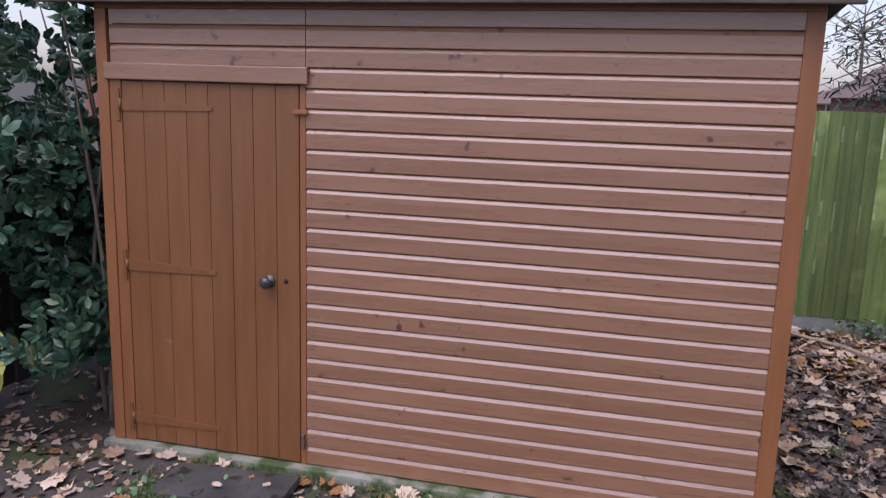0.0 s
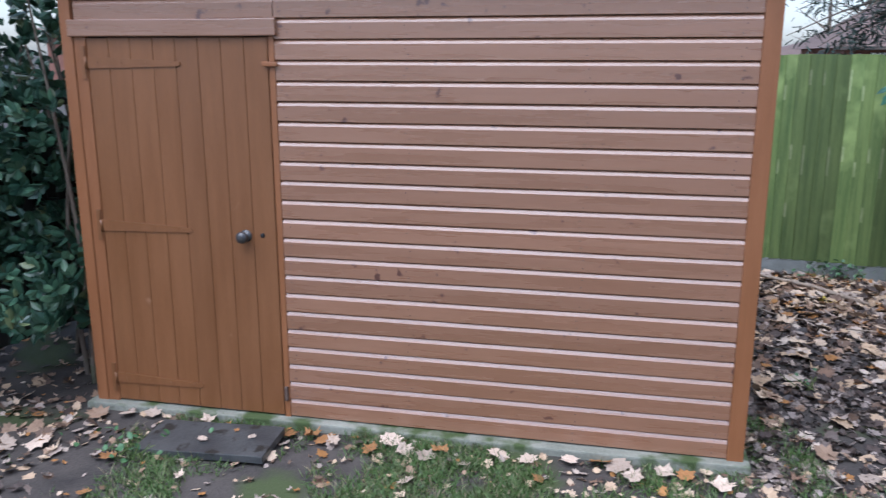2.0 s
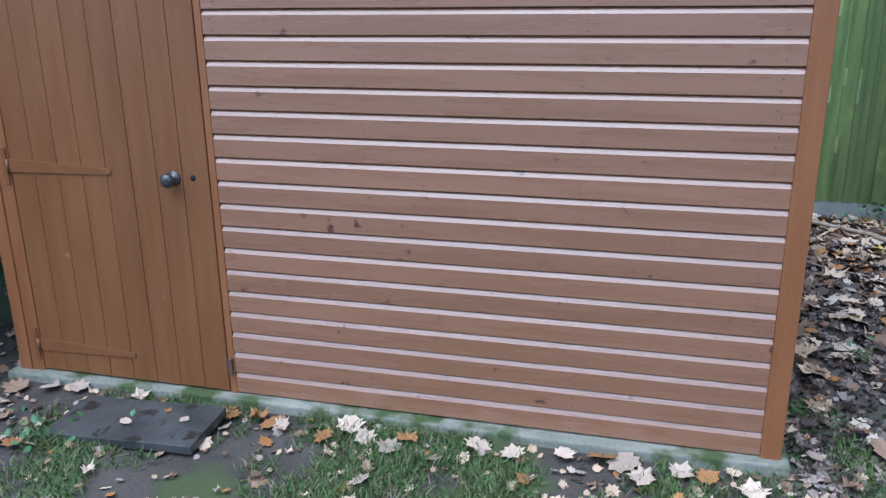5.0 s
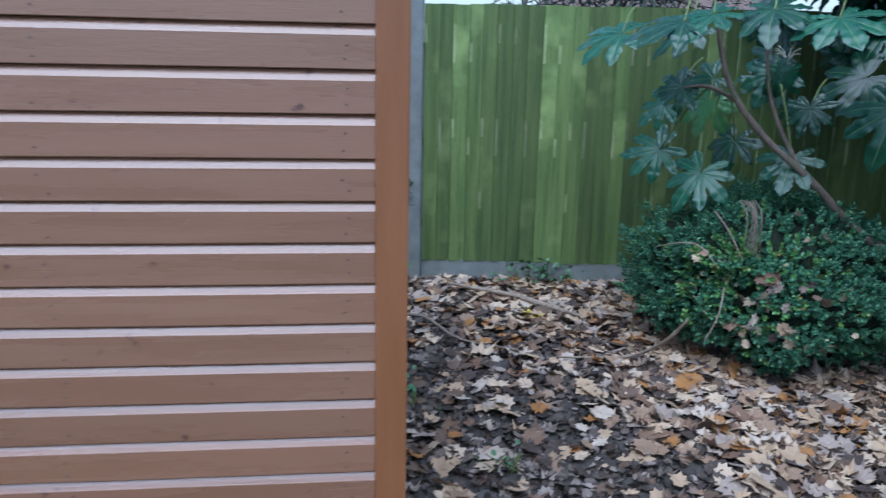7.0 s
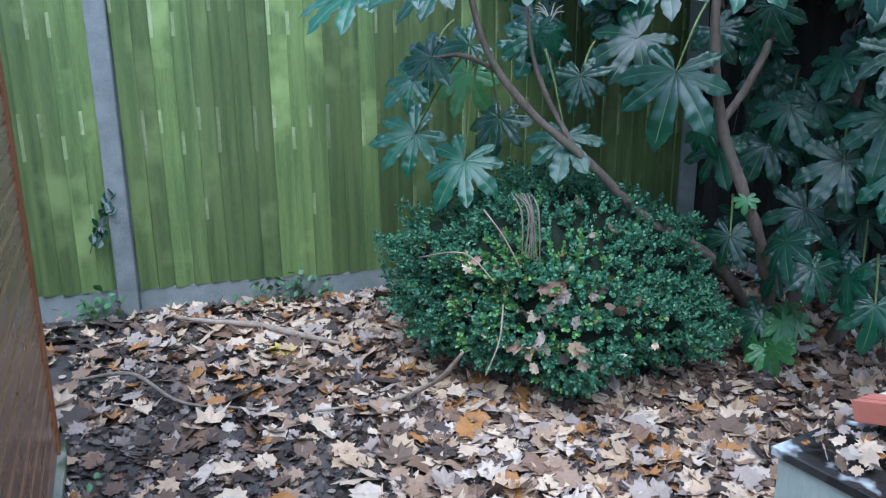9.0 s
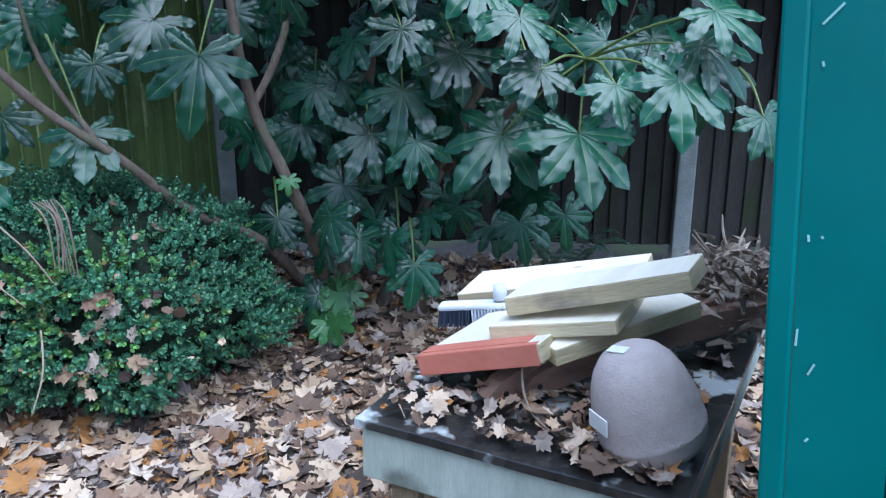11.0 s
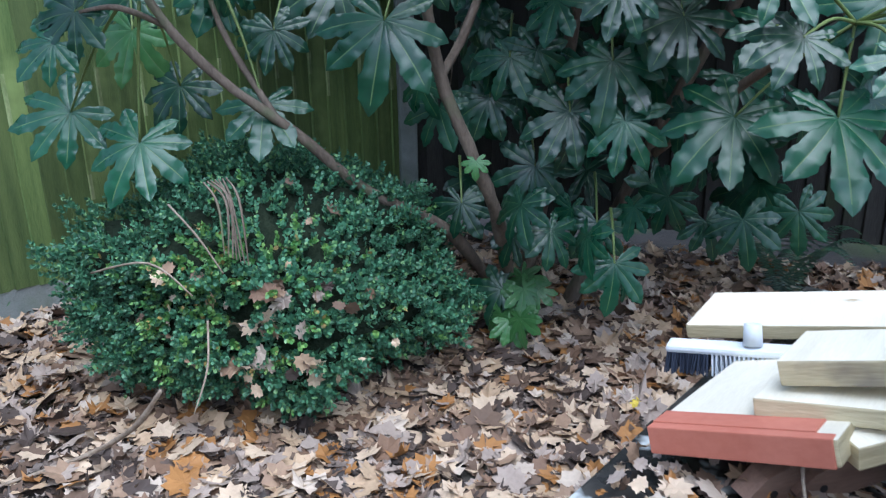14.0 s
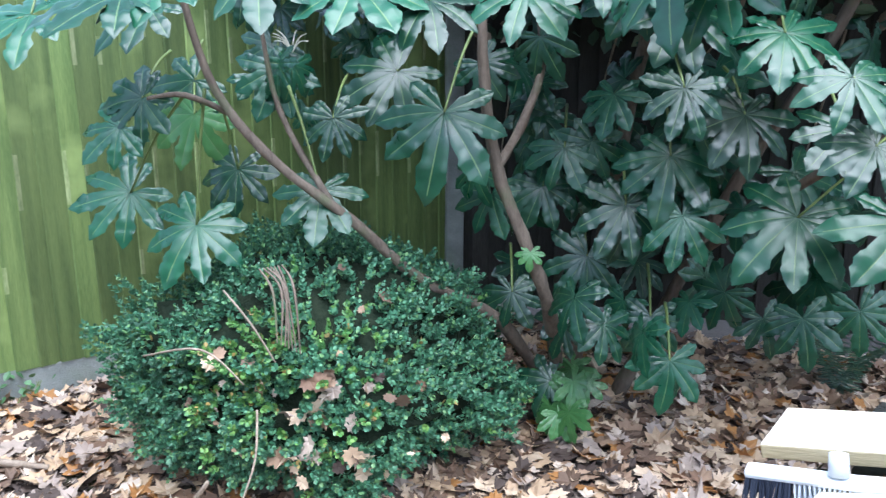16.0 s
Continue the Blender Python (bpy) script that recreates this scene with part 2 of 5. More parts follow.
def tube(points, radii, sides=8, wobble=0.0, seed=0):
    """A tapered round stem through points, smoothed."""
    pts, rad = [], []
    n = len(points)
    P = [Vector(p) for p in points]
    for i in range(n - 1):
        a, b, c, d = P[max(i - 1, 0)], P[i], P[i + 1], P[min(i + 2, n - 1)]
        for k in range(5):
            t = k / 5
            pts.append(0.5 * (2 * b + (c - a) * t + (2 * a - 5 * b + 4 * c - d) * t * t + (3 * b - a - 3 * c + d) * t ** 3))
            rad.append(radii[i] * (1 - t) + radii[i + 1] * t)
    pts.append(P[-1])
    rad.append(radii[-1])
    bm = bmesh.new()
    rings = []
    for i, p in enumerate(pts):
        d = (pts[min(i + 1, len(pts) - 1)] - pts[max(i - 1, 0)]).normalized()
        q = d.to_track_quat("Z", "Y")
        ring = []
        for s in range(sides):
            a = 2 * math.pi * s / sides
            r = rad[i] * (1 + wobble * noise.noise(p * 14 + Vector((s * 1.7, seed, 0))))
            ring.append(bm.verts.new(p + q @ Vector((math.cos(a) * r, math.sin(a) * r, 0))))
        rings.append(ring)
    for r1, r2 in zip(rings, rings[1:]):
        for s in range(sides):
            bm.faces.new((r1[s], r1[(s + 1) % sides], r2[(s + 1) % sides], r2[s]))
    bm.faces.new(rings[0][::-1])
    bm.faces.new(rings[-1])
    return bm


def scatter(name, base_v, base_f, mats, material_, parent=None, smooth=False):
    """Many copies of one small shape, joined into one mesh. mats: list of 4x4 matrices; base_v may be a list of shapes."""
    shapes = base_v if isinstance(base_v, list) else [base_v]
    V, F, off = [], [], 0
    for i, m in enumerate(mats):
        b = shapes[i % len(shapes)]
        a = np.array(m)
        V.append(b @ a[:3, :3].T + a[:3, 3])
        F.extend([tuple(k + off for k in f) for f in base_f])
        off += len(b)
    return mesh_object(name, np.concatenate(V).tolist(), F, material_, parent, smooth)


rnd = random.Random(7)

# ---- ground ----
GZ = -0.03


def ground_height(x, y):
    return GZ + 0.018 * noise.noise(Vector((x * 1.1, y * 1.1, 0))) + 0.008 * noise.noise(Vector((x * 5, y * 5, 3)))


xs = [-2000, -300, -60, -20, -9] + [-6 + 0.1 * i for i in range(126)] + [9, 20, 60, 300, 2000]
ys = [-2000, -300, -60, -20, -9] + [-5 + 0.1 * i for i in range(106)] + [9, 20, 60, 300, 2000]
gv = [(x, y, ground_height(x, y) if abs(x) < 8 and abs(y) < 8 else GZ) for y in ys for x in xs]
gf = [(j * len(xs) + i, j * len(xs) + i + 1, (j + 1) * len(xs) + i + 1, (j + 1) * len(xs) + i)
      for j in range(len(ys) - 1) for i in range(len(xs) - 1)]
ground = mesh_object("ground", gv, gf, EARTH, smooth=True)
tagged(ground, "bare damp soil with thin mossy grass", "ground", kind="structure")

# ---- shed ----
PITCH, Z0 = 0.1, 0.12
SHED_DX, SHED_DY = -0.12, 0.04
SHED_L, SHED_R, SHED_BACK, SHED_TOP = -3.38, 0.0, 2.3, 2.42
shed = tagged(empty("garden_shed", pose(-1.7, 0, 0)), "brown painted timber shed with horizontal shiplap boards and plank door", "shed")


def under(ob, parent):
    """Parents ob and keeps it where it stands."""
    ob.parent = parent
    bpy.context.view_layer.update()
    ob.matrix_parent_inverse = parent.matrix_world.inverted()
    return ob


def board_mesh(length, seed):
    """One shiplap board along x, face towards -y: flat face, scooped upper edge."""
    prof = [(0.0, 0.0), (-0.0225, 0.0), (-0.024, 0.002), (-0.024, 0.0755), (-0.0228, 0.0775), (-0.0185, 0.0855), (-0.0135, 0.0935),
            (-0.0095, 0.0990), (0.0, 0.0995)]
    n = max(2, int(length / 0.12))
    verts, faces = [], []
    for i in range(n + 1):
        x = length * i / n
        d = 0.0012 * noise.noise(Vector((x * 2.3, seed * 3.1, 0)))
        e = 0.0022 * noise.noise(Vector((x * 1.3, seed * 5.1, 7)))
        for k, (y, z) in enumerate(prof):
            verts.append((x, y + (d if y < -0.002 else 0), z + (e if k in (1, 2) else 0)))
    m = len(prof)
    for i in range(n):
        for k in range(m - 1):
            a = i * m + k
            faces.append((a, a + m, a + m + 1, a + 1))
    faces.append(tuple(range(m)))
    faces.append(tuple(n * m + k for k in range(m))[::-1])
    return verts, faces


def boards(wall, x0, x1, z_list, m, seed):
    for i, z in enumerate(z_list):
        v, f = board_mesh(x1 - x0, seed + i)
        ob = mesh_object("board", v, f, WOOD, wall)
        ob.matrix_basis = m @ pose(x0, 0, z)


def shed_wall(name, label):
    w = empty(name)
    w["label"] = label
    return under(w, shed)


front = part("front_wall", block((SHED_L, 0.0, 0.02), (SHED_R + 0.06, 0.06, SHED_TOP), 0), DARKWOOD)
under(front, shed)
seams = [Z0 - PITCH + PITCH * i for i in range(25)]
boards(front, -2.272, SHED_R, [z for z in seams if z + PITCH <= 2.45][:24], pose(0, 0, 0), 1)
boards(front, SHED_L, -2.276, [z for z in seams if 2.1 < z and z + PITCH <= 2.45], pose(0, 0, 0), 60)
side = part("side_wall", block((SHED_R, 0.06, 0.02), (SHED_R + 0.055, SHED_BACK, SHED_TOP - 0.2), 0), DARKWOOD)
under(side, shed)
boards(side, 0.05, SHED_BACK, [z for z in seams if z + PITCH <= 2.3], pose(SHED_R + 0.056, 0, 0, 0, 0, 90), 100)
back = under(part("back_wall", block((SHED_L, SHED_BACK - 0.05, 0.02), (SHED_R, SHED_BACK, SHED_TOP - 0.2), 0), WOOD), shed)
left = under(part("side_wall", block((SHED_L - 0.055, 0.0, 0.02), (SHED_L, SHED_BACK, SHED_TOP - 0.2), 0), WOOD), shed)


def trim(lo, hi):
    return under(part("corner_trim", block(lo, hi, 0.004, 0.0015, 3), TRIM), shed)


trim((0.0, -0.034, -0.005), (0.078, -0.001, 2.41))
trim((0.0565, -0.001, 0.0), (0.080, 0.05, 2.41))
trim((-3.458, -0.036, -0.005), (-3.392, -0.001, 2.41))
trim((0.058, SHED_BACK - 0.05, 0.0), (0.09, SHED_BACK + 0.02, 2.2))
trim((-3.39, -0.03, 0.0), (-3.322, 0.0, 2.05))          # hinge jamb
trim((-2.306, -0.026, 0.0), (-2.274, 0.0, 2.05))        # latch jamb
under(part("drip_strip", block((-3.41, -0.052, 2.035), (-2.255, -0.002, 2.12), 0.006, 0.002, 4), WOOD), shed)
under(part("fascia", block((-3.72, -0.16, 2.415), (0.20, -0.125, 2.53), 0.006, 0.003, 5), DARKWOOD), shed)
rf = block((-3.7, -0.14, -0.02), (0.18, SHED_BACK + 0.2, 0.02), 0.004)
bmesh.ops.transform(rf, matrix=pose(0, 0, 2.47, -5), verts=rf.verts)
under(part("roof", rf, FELT, label="dark felt roof"), shed)
under(part("soffit_batten", block((-3.44, -0.05, 2.395), (0.07, -0.0185, 2.425), 0.004), TRIM), shed)

# door
door = under(empty("plank_door", pose(-2.81, -0.02, 1.03)), shed)
door["label"] = "brown plank door with three strap hinges"
PW = 1.01 / 8
for i in range(8):
    x = -3.319 + PW * i
    bm = block((x + 0.0008, -0.028, 0.022), (x + PW - 0.0008, -0.004, 2.03), 0.0045, 0.0008, 0, i)
    under(part("plank", bm, DOORWOOD), door)
for z in (1.905, 1.04, 0.155):
    v = [(-3.325, z - 0.03), (-3.20, z - 0.028), (-2.80, z - 0.018), (-2.785, z - 0.008), (-2.79, z + 0.006), (-3.20, z + 0.026), (-3.325, z + 0.03)]
    bm = bmesh.new()
    lo = [bm.verts.new((a, -0.0275, b)) for a, b in v]
    f = bm.faces.new(lo)
    ext = bmesh.ops.extrude_face_region(bm, geom=[f])
    bmesh.ops.translate(bm, verts=[e for e in ext["geom"] if isinstance(e, bmesh.types.BMVert)], vec=(0, -0.007, 0))
    strap = under(part("strap_hinge", bm, DOORWOOD), door)
    under(part("hinge_plate", block((-3.352, -0.039, z - 0.085), (-3.328, -0.0305, z + 0.085), 0.003), DOORWOOD), door)
    bm = bmesh.new()
    bmesh.ops.create_cone(bm, segments=10, radius1=0.008, radius2=0.008, depth=0.06, cap_ends=True, matrix=pose(-3.325, -0.038, z))
    under(part("hinge_pin", bm, DOORWOOD, smooth=True), door)
    for x in (-3.26, -3.12, -2.98, -2.84):
        bm = bmesh.new()
        bmesh.ops.create_uvsphere(bm, u_segments=8, v_segments=5, radius=0.006, matrix=pose(x, -0.0345, z) @ Matrix.Diagonal((1, 0.4, 1, 1)))
        under(part("screw", bm, DOORWOOD, smooth=True), door)


def turned(profile, seg=20):
    """A body of revolution about z from (radius, height) pairs."""
    bm = bmesh.new()
    rings = [[bm.verts.new((r * math.cos(2 * math.pi * s / seg), r * math.sin(2 * math.pi * s / seg), z)) for s in range(seg)] for r, z in profile]
    for a, b in zip(rings, rings[1:]):
        for s in range(seg):
            bm.faces.new((a[s], a[(s + 1) % seg], b[(s + 1) % seg], b[s]))
    bm.faces.new(rings[0][::-1])
    bm.faces.new(rings[-1])
    return bm


bm = turned([(0.033, 0), (0.033, 0.004), (0.028, 0.008), (0.013, 0.012), (0.012, 0.03), (0.02, 0.036), (0.03, 0.046), (0.032, 0.058), (0.027, 0.069), (0.012, 0.075)])
bmesh.ops.transform(bm, matrix=pose(-2.478, -0.028, 1.02, 90), verts=bm.verts)
under(part("door_knob", bm, METAL, smooth=True, label="dark metal round door knob"), door)
bm = turned([(0.013, 0), (0.013, 0.0015), (0.004, 0.002)], 12)
bmesh.ops.transform(bm, matrix=pose(-2.385, -0.0285, 1.025, 90), verts=bm.verts)
under(part("keyhole", bm, BLACK, smooth=True), door)
under(part("turn_button", block((-2.335, -0.046, 1.888), (-2.255, -0.03, 1.912), 0.005), TRIM), shed)
under(part("staple", block((-2.30, -0.042, 0.11), (-2.28, -0.026, 0.19), 0.004), NAIL), shed)

# nails in pairs along the studs
nv = np.array([(math.cos(a) * 0.0035, -0.0004, math.sin(a) * 0.0035) for a in [k * math.pi / 3 for k in range(6)]] + [(0, -0.0014, 0)])
nf = [(k, (k + 1) % 6, 6) for k in range(6)]
nm = [pose(x + rnd.uniform(-0.012, 0.012), -0.0246, z + dz + rnd.uniform(-0.006, 0.006))
      for x in (-2.235, -1.60, -0.74, -0.07) for z in seams[:23] for dz in (0.022, 0.056) if rnd.random() < 0.85]
nails = under(scatter("nail_heads", nv, nf, nm, NAIL), front)
nails["kind"] = "stuff"

shed.location += Vector((SHED_DX, SHED_DY, 0))

# base and step
bm = block((-3.62, -0.045, -0.12), (-0.01, 2.39, 0.012), 0.012, 0.007, 12)
tagged(part("concrete_base", bm, CONCRETE), "mossy concrete base slab under the shed", "base", kind="structure")
bm = block((-0.345, -0.16, -0.02), (0.345, 0.16, 0.02), 0.004, 0.004, 6, 4)
slab = part("paving_slab", bm, SLATE)
slab.matrix_basis = pose(-2.695, -0.325, 0.002, 2.0, -1.2, 2.5)
tagged(slab, "wet dark slate paving slab before the shed door", "slab")

# ---- fences ----


def fence_board(height, seed):
    """A feather-edged upright board, thick on one side, its foot at z 0."""
    w, verts, faces, n = 0.118, [], [], 14
    for i in range(n + 1):
        z = height * i / n
        o = 0.003 * noise.noise(Vector((z * 1.5, seed * 4.3, 0)))
        for x, y in ((w, -0.004), (w, -0.008), (0.020, -0.025), (0.005, -0.029), (0, -0.024), (0, 0.0), (w, 0.0)):
            verts.append((x + o, y + o, z))
    for i in range(n):
        for k in range(7):
            a, b = i * 7 + k, i * 7 + (k + 1) % 7
            faces.append((a, a + 7, b + 7, b))
    faces += [tuple(range(7)), tuple(n * 7 + k for k in range(7))[::-1]]
    return verts, faces


def fence(name, a, b, top, mat, label, seed):
    """A close-board fence from a to b: gravel board, overlapping boards, rails behind, concrete posts at both ends."""
    d = Vector((b[0] - a[0], b[1] - a[1], 0))
    ln, ang = d.length, math.degrees(math.atan2(d.y, d.x))
    f = tagged(empty(name, pose(a[0], a[1], 0, 0, 0, ang)), label, "fence", kind="structure")
    if mat is FENCE:
        part("gravel_board", block((0.06, -0.025, -0.08), (ln - 0.06, 0.025, 0.13), 0.006, 0.003, 8, seed), POSTCON, f, "grey concrete gravel board")
    kinds = [mesh_object("board", *fence_board(top - 0.13, seed + k), mat, f) for k in range(6)]
    if mat is FENCE:
        # pale scuffs run down the thick edge below the rails
        for k, ob in enumerate(kinds):
            ob.data.materials.append(FENCEEDGE)
            for i in range(14):
                if (i == 7 and k % 3) or (i == 6 and k % 2) or (i == 12 and k in (0, 2, 5)) or (i == 11 and k in (2, 3)) or (i == 3 and k == 4):
                    for side in (2, 3):
                        ob.data.polygons[i * 7 + side].material_index = 1
    n = math.ceil((ln - 0.13) / 0.103)
    r = random.Random(seed)
    for i in range(n):
        m = pose(0.065 + 0.103 * i + r.uniform(-0.004, 0.004), -0.008 - 0.004 * r.random(), 0.13 - r.random() * 0.01, r.uniform(-0.25, 0.25), r.uniform(-0.12, 0.12), r.uniform(-2.5, 0))
        if i < 6:
            kinds[i].matrix_basis = m
        else:
            again(kinds[i % 6], m, f)
    for z in (0.4, 1.0, 1.65):
        part("rail", block((0.05, 0.0, z - 0.035), (ln - 0.05, 0.06, z + 0.035), 0), mat, f)
    return f


def concrete_post(x, y, ang, h=2.0):
    p = tagged(part("concrete_fence_post", block((-0.055, -0.06, -0.3), (0.055, 0.05, h), 0.012, 0.004, 6, x), POSTCON), "grey weathered concrete fence post", "post", kind="structure")
    p.matrix_basis = pose(x, y, 0, 0, 0, ang)


FA = -8.0
fence("fence_green", (-3.4, 4.52), (0.28, 4.0), 1.95, FENCE, "close-board timber fence covered in bright green algae", 10)
fence("fence_green", (0.28, 4.0), (3.80, 3.5), 1.95, FENCE, "close-board timber fence covered in bright green algae", 20)
# these boards have their shade painted in through FENCEDARK
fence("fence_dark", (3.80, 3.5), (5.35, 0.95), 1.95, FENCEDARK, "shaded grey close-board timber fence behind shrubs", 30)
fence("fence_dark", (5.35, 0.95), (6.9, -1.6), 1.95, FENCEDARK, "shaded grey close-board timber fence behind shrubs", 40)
for x, y, a in ((0.28, 3.97, FA), (3.80, 3.45, -30), (5.32, 0.93, -58)):
    concrete_post(x, y, a)

# ---- green steel shed at the path's edge ----
steel = tagged(empty("steel_shed", pose(1.32, -0.685, 0, 0, 0, -88) @ pose(0, 0, 0, 0, -3.5, 0)), "teal green ribbed steel garden shed with scratches", "shed")


def steel_panel(x0, x1, depth_sign, name):
    """A folded sheet along local x with flat pans and shallow V ribs."""
    prof, x = [], x0
    while x < x1 - 0.02:
        w = 0.105
        prof += [(x, 0.0), (x + w, 0.0), (x + w + 0.001, 0.03), (x + w + 0.010, 0.03), (x + w + 0.012, -0.004), (x + w + 0.017, 0.0)]
        x += w + 0.017
    verts, faces = [], []
    for z in (0.0, 0.5, 1.0, 1.5, 2.02):
        for px, py in prof:
            verts.append((px, py * depth_sign + 0.001 * noise.noise(Vector((px * 5, z * 2, 1))), z))
    m = len(prof)
    for k in range(4):
        for i in range(m - 1):
            faces.append((k * m + i, k * m + i + 1, (k + 1) * m + i + 1, (k + 1) * m + i))
    ob = mesh_object(name, verts, faces, GREEN, steel)
    sol = ob.modifiers.new("thickness", "SOLIDIFY")
    sol.thickness = 0.004
    return ob


steel_panel(0.018, 1.7, 1, "side_panel")
bk = steel_panel(0.018, 1.2, 1, "end_panel")
bk.matrix_basis = pose(0, 0.02, 0, 0, 0, 90)
part("corner_post", block((-0.012, -0.006, 0.0), (0.017, 0.022, 2.04), 0.004, 0.001, 4), GREEN, steel)
part("base_rail", block((-0.01, -0.004, -0.04), (1.72, 0.03, 0.03), 0.003), GREEN, steel)
part("eaves_rail", block((-0.02, -0.02, 2.025), (1.74, 0.04, 2.10), 0.004), GREEN, steel)
rf = block((-0.04, -0.06, 2.10), (1.78, 1.25, 2.13), 0.004)
part("roof", rf, GREEN, steel)

# ---- table with clutter ----
BLACKTOP = material("wet_black_table_top", (0.012, 0.012, 0.012), (0.045, 0.042, 0.038), 5, 0.28, 0.3, fine=40, spots=(0.42, 0.44, 0.43),
                    spot_scale=5.5, spot_limit=0.555, spot_soft=0.05)
PALEGREEN = material("flaking_pale_green_wood", (0.34, 0.38, 0.32), (0.47, 0.51, 0.44), 3, 0.75, 0.4, (6, 6, 1), 40, 0.1, (0.075, 0.08, 0.06),
                     5, 0.57, spot_soft=0.16)
TIMBER = material("weathered_leg_timber", (0.14, 0.105, 0.06), (0.27, 0.21, 0.13), 3, 0.8, 0.4, (7, 7, 0.7), 40, 0.15)
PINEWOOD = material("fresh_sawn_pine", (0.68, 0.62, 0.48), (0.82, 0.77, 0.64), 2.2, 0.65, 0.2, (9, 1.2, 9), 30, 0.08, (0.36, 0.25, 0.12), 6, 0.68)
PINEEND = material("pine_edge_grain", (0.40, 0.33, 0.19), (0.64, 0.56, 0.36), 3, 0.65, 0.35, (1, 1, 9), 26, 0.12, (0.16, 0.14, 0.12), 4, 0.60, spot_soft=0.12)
REDPAINT = material("salmon_red_paint", (0.42, 0.125, 0.08), (0.52, 0.185, 0.125), 6, 0.6, 0.2, vary=0.03)
BROWNBAR = material("worn_brown_wood", (0.17, 0.10, 0.07), (0.30, 0.19, 0.14), 4, 0.55, 0.3, (1, 6, 6), 40, 0.15)
STONE = material("grey_stoneware", (0.44, 0.375, 0.345), (0.55, 0.475, 0.44), 30, 0.7, 0.35, fine=160, vary=0.02, spots=(0.36, 0.30, 0.275),
                 spot_scale=3, spot_limit=0.58, spot_soft=0.2)
OFFWHITE = material("dirty_white_plastic", (0.60, 0.64, 0.68), (0.74, 0.77, 0.80), 8, 0.45, 0.05)
BRISTLE = material("dark_blue_bristle", (0.012, 0.018, 0.035), (0.03, 0.04, 0.07), 30, 0.6, 0.2, (1, 1, 0.2))
PALEBRISTLE = material("pale_bristle", (0.50, 0.55, 0.62), (0.68, 0.72, 0.78), 30, 0.6, 0.2)
TAPE = material("white_tape", (0.70, 0.70, 0.66), (0.80, 0.80, 0.77), 10, 0.6, 0.1)

SCRATCH = material("pale_scratch", (0.25, 0.50, 0.47), (0.40, 0.62, 0.60), 30, 0.6, 0.1)
for i in range(26):
    z, x = rnd.uniform(0.3, 1.95), rnd.choice((rnd.uniform(0.02, 0.05), rnd.uniform(0.02, 0.34)))
    if 0.118 < x < 0.14 or 0.24 < x < 0.262:
        continue
    ln = rnd.uniform(0.003, 0.03)
    sc = block((-0.0012, -0.0012, 0), (0.0012, 0.0, ln), 0)
    bmesh.ops.transform(sc, matrix=pose(x, -0.0012, z, 0, rnd.uniform(-50, 50)), verts=sc.verts)
    part("scratch", sc, SCRATCH, steel)
TA = math.degrees(math.atan2(-0.70, 0.10))          # front edge runs from the far corner towards the path
TM = pose(1.59, 0.30, 0, 0, 0, TA)                   # local x along the front edge, local y into depth
table = tagged(empty("garden_table", TM), "old low table with wet black top and flaking pale green apron", "table")
TL, TD, TH = 0.707, 1.25, 0.735
part("tabletop", block((-0.012, -0.012, TH - 0.022), (TL + 0.012, TD, TH), 0.005, 0.003, 8, 3), BLACKTOP, table, "wet black peeling table top")
part("apron", block((0, 0, TH - 0.15), (TL, 0.022, TH - 0.022), 0.004, 0.002, 6, 5), PALEGREEN, table)
part("apron", block((0, 0.024, TH - 0.15), (0.022, TD - 0.02, TH - 0.022), 0.004, 0.002, 6, 6), PALEGREEN, table)
part("apron", block((TL - 0.022, 0.024, TH - 0.15), (TL, TD - 0.02, TH - 0.022), 0.004, 0.002, 6, 7), PALEGREEN, table)
for x, y in ((0.06, 0.026), (TL - 0.13, 0.026), (0.06, TD - 0.12), (TL - 0.13, TD - 0.12)):
    part("leg", block((x, y, -0.05), (x + 0.07, y + 0.07, TH - 0.024), 0.006, 0.003, 4, x), TIMBER, table)
part("rail", block((0.13, 0.05, 0.50), (TL - 0.13, 0.085, 0.57), 0.004), TIMBER, table)
br = block((-0.2, -0.02, -0.025), (0.2, 0.02, 0.025), 0.004)
bmesh.ops.transform(br, matrix=pose(0.245, 0.08, 0.50, 0, 38, 0), verts=br.verts)
part("brace", br, TIMBER, table)


def plank(name, left, right, width, thick, label, mat=PINEWOOD, side_mat=PINEEND, roll=0, red=0.0):
    """A sawn plank whose lower front edge runs from left to right; it reaches width into depth."""
    a, b = Vector(left), Vector(right)
    x = (b - a).normalized()
    y = Vector((0, 0, 1)).cross(x).normalized()
    z = x.cross(y)
    m = Matrix((x, y, z)).transposed().to_4x4()
    m.translation = a
    ob = tagged(empty(name, m @ pose(0, 0, 0, roll)), label, "plank", "stacked planks")
    ln = (b - a).length
    bm = block((0, 0, 0), (ln, width, thick), 0.004, 0.0015, 5, ln)
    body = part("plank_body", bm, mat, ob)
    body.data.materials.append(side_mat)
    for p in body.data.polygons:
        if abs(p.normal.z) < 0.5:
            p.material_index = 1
    if red:
        part("painted_end", block((-0.003, -0.003, -0.002), (red, 0.02, thick + 0.0015), 0.002), REDPAINT, ob, "salmon red painted edge")
        part("paint_patch", block((-0.003, 0.021, thick - 0.004), (red - 0.03, 0.075, thick + 0.003), 0.001), REDPAINT, ob)
    return ob


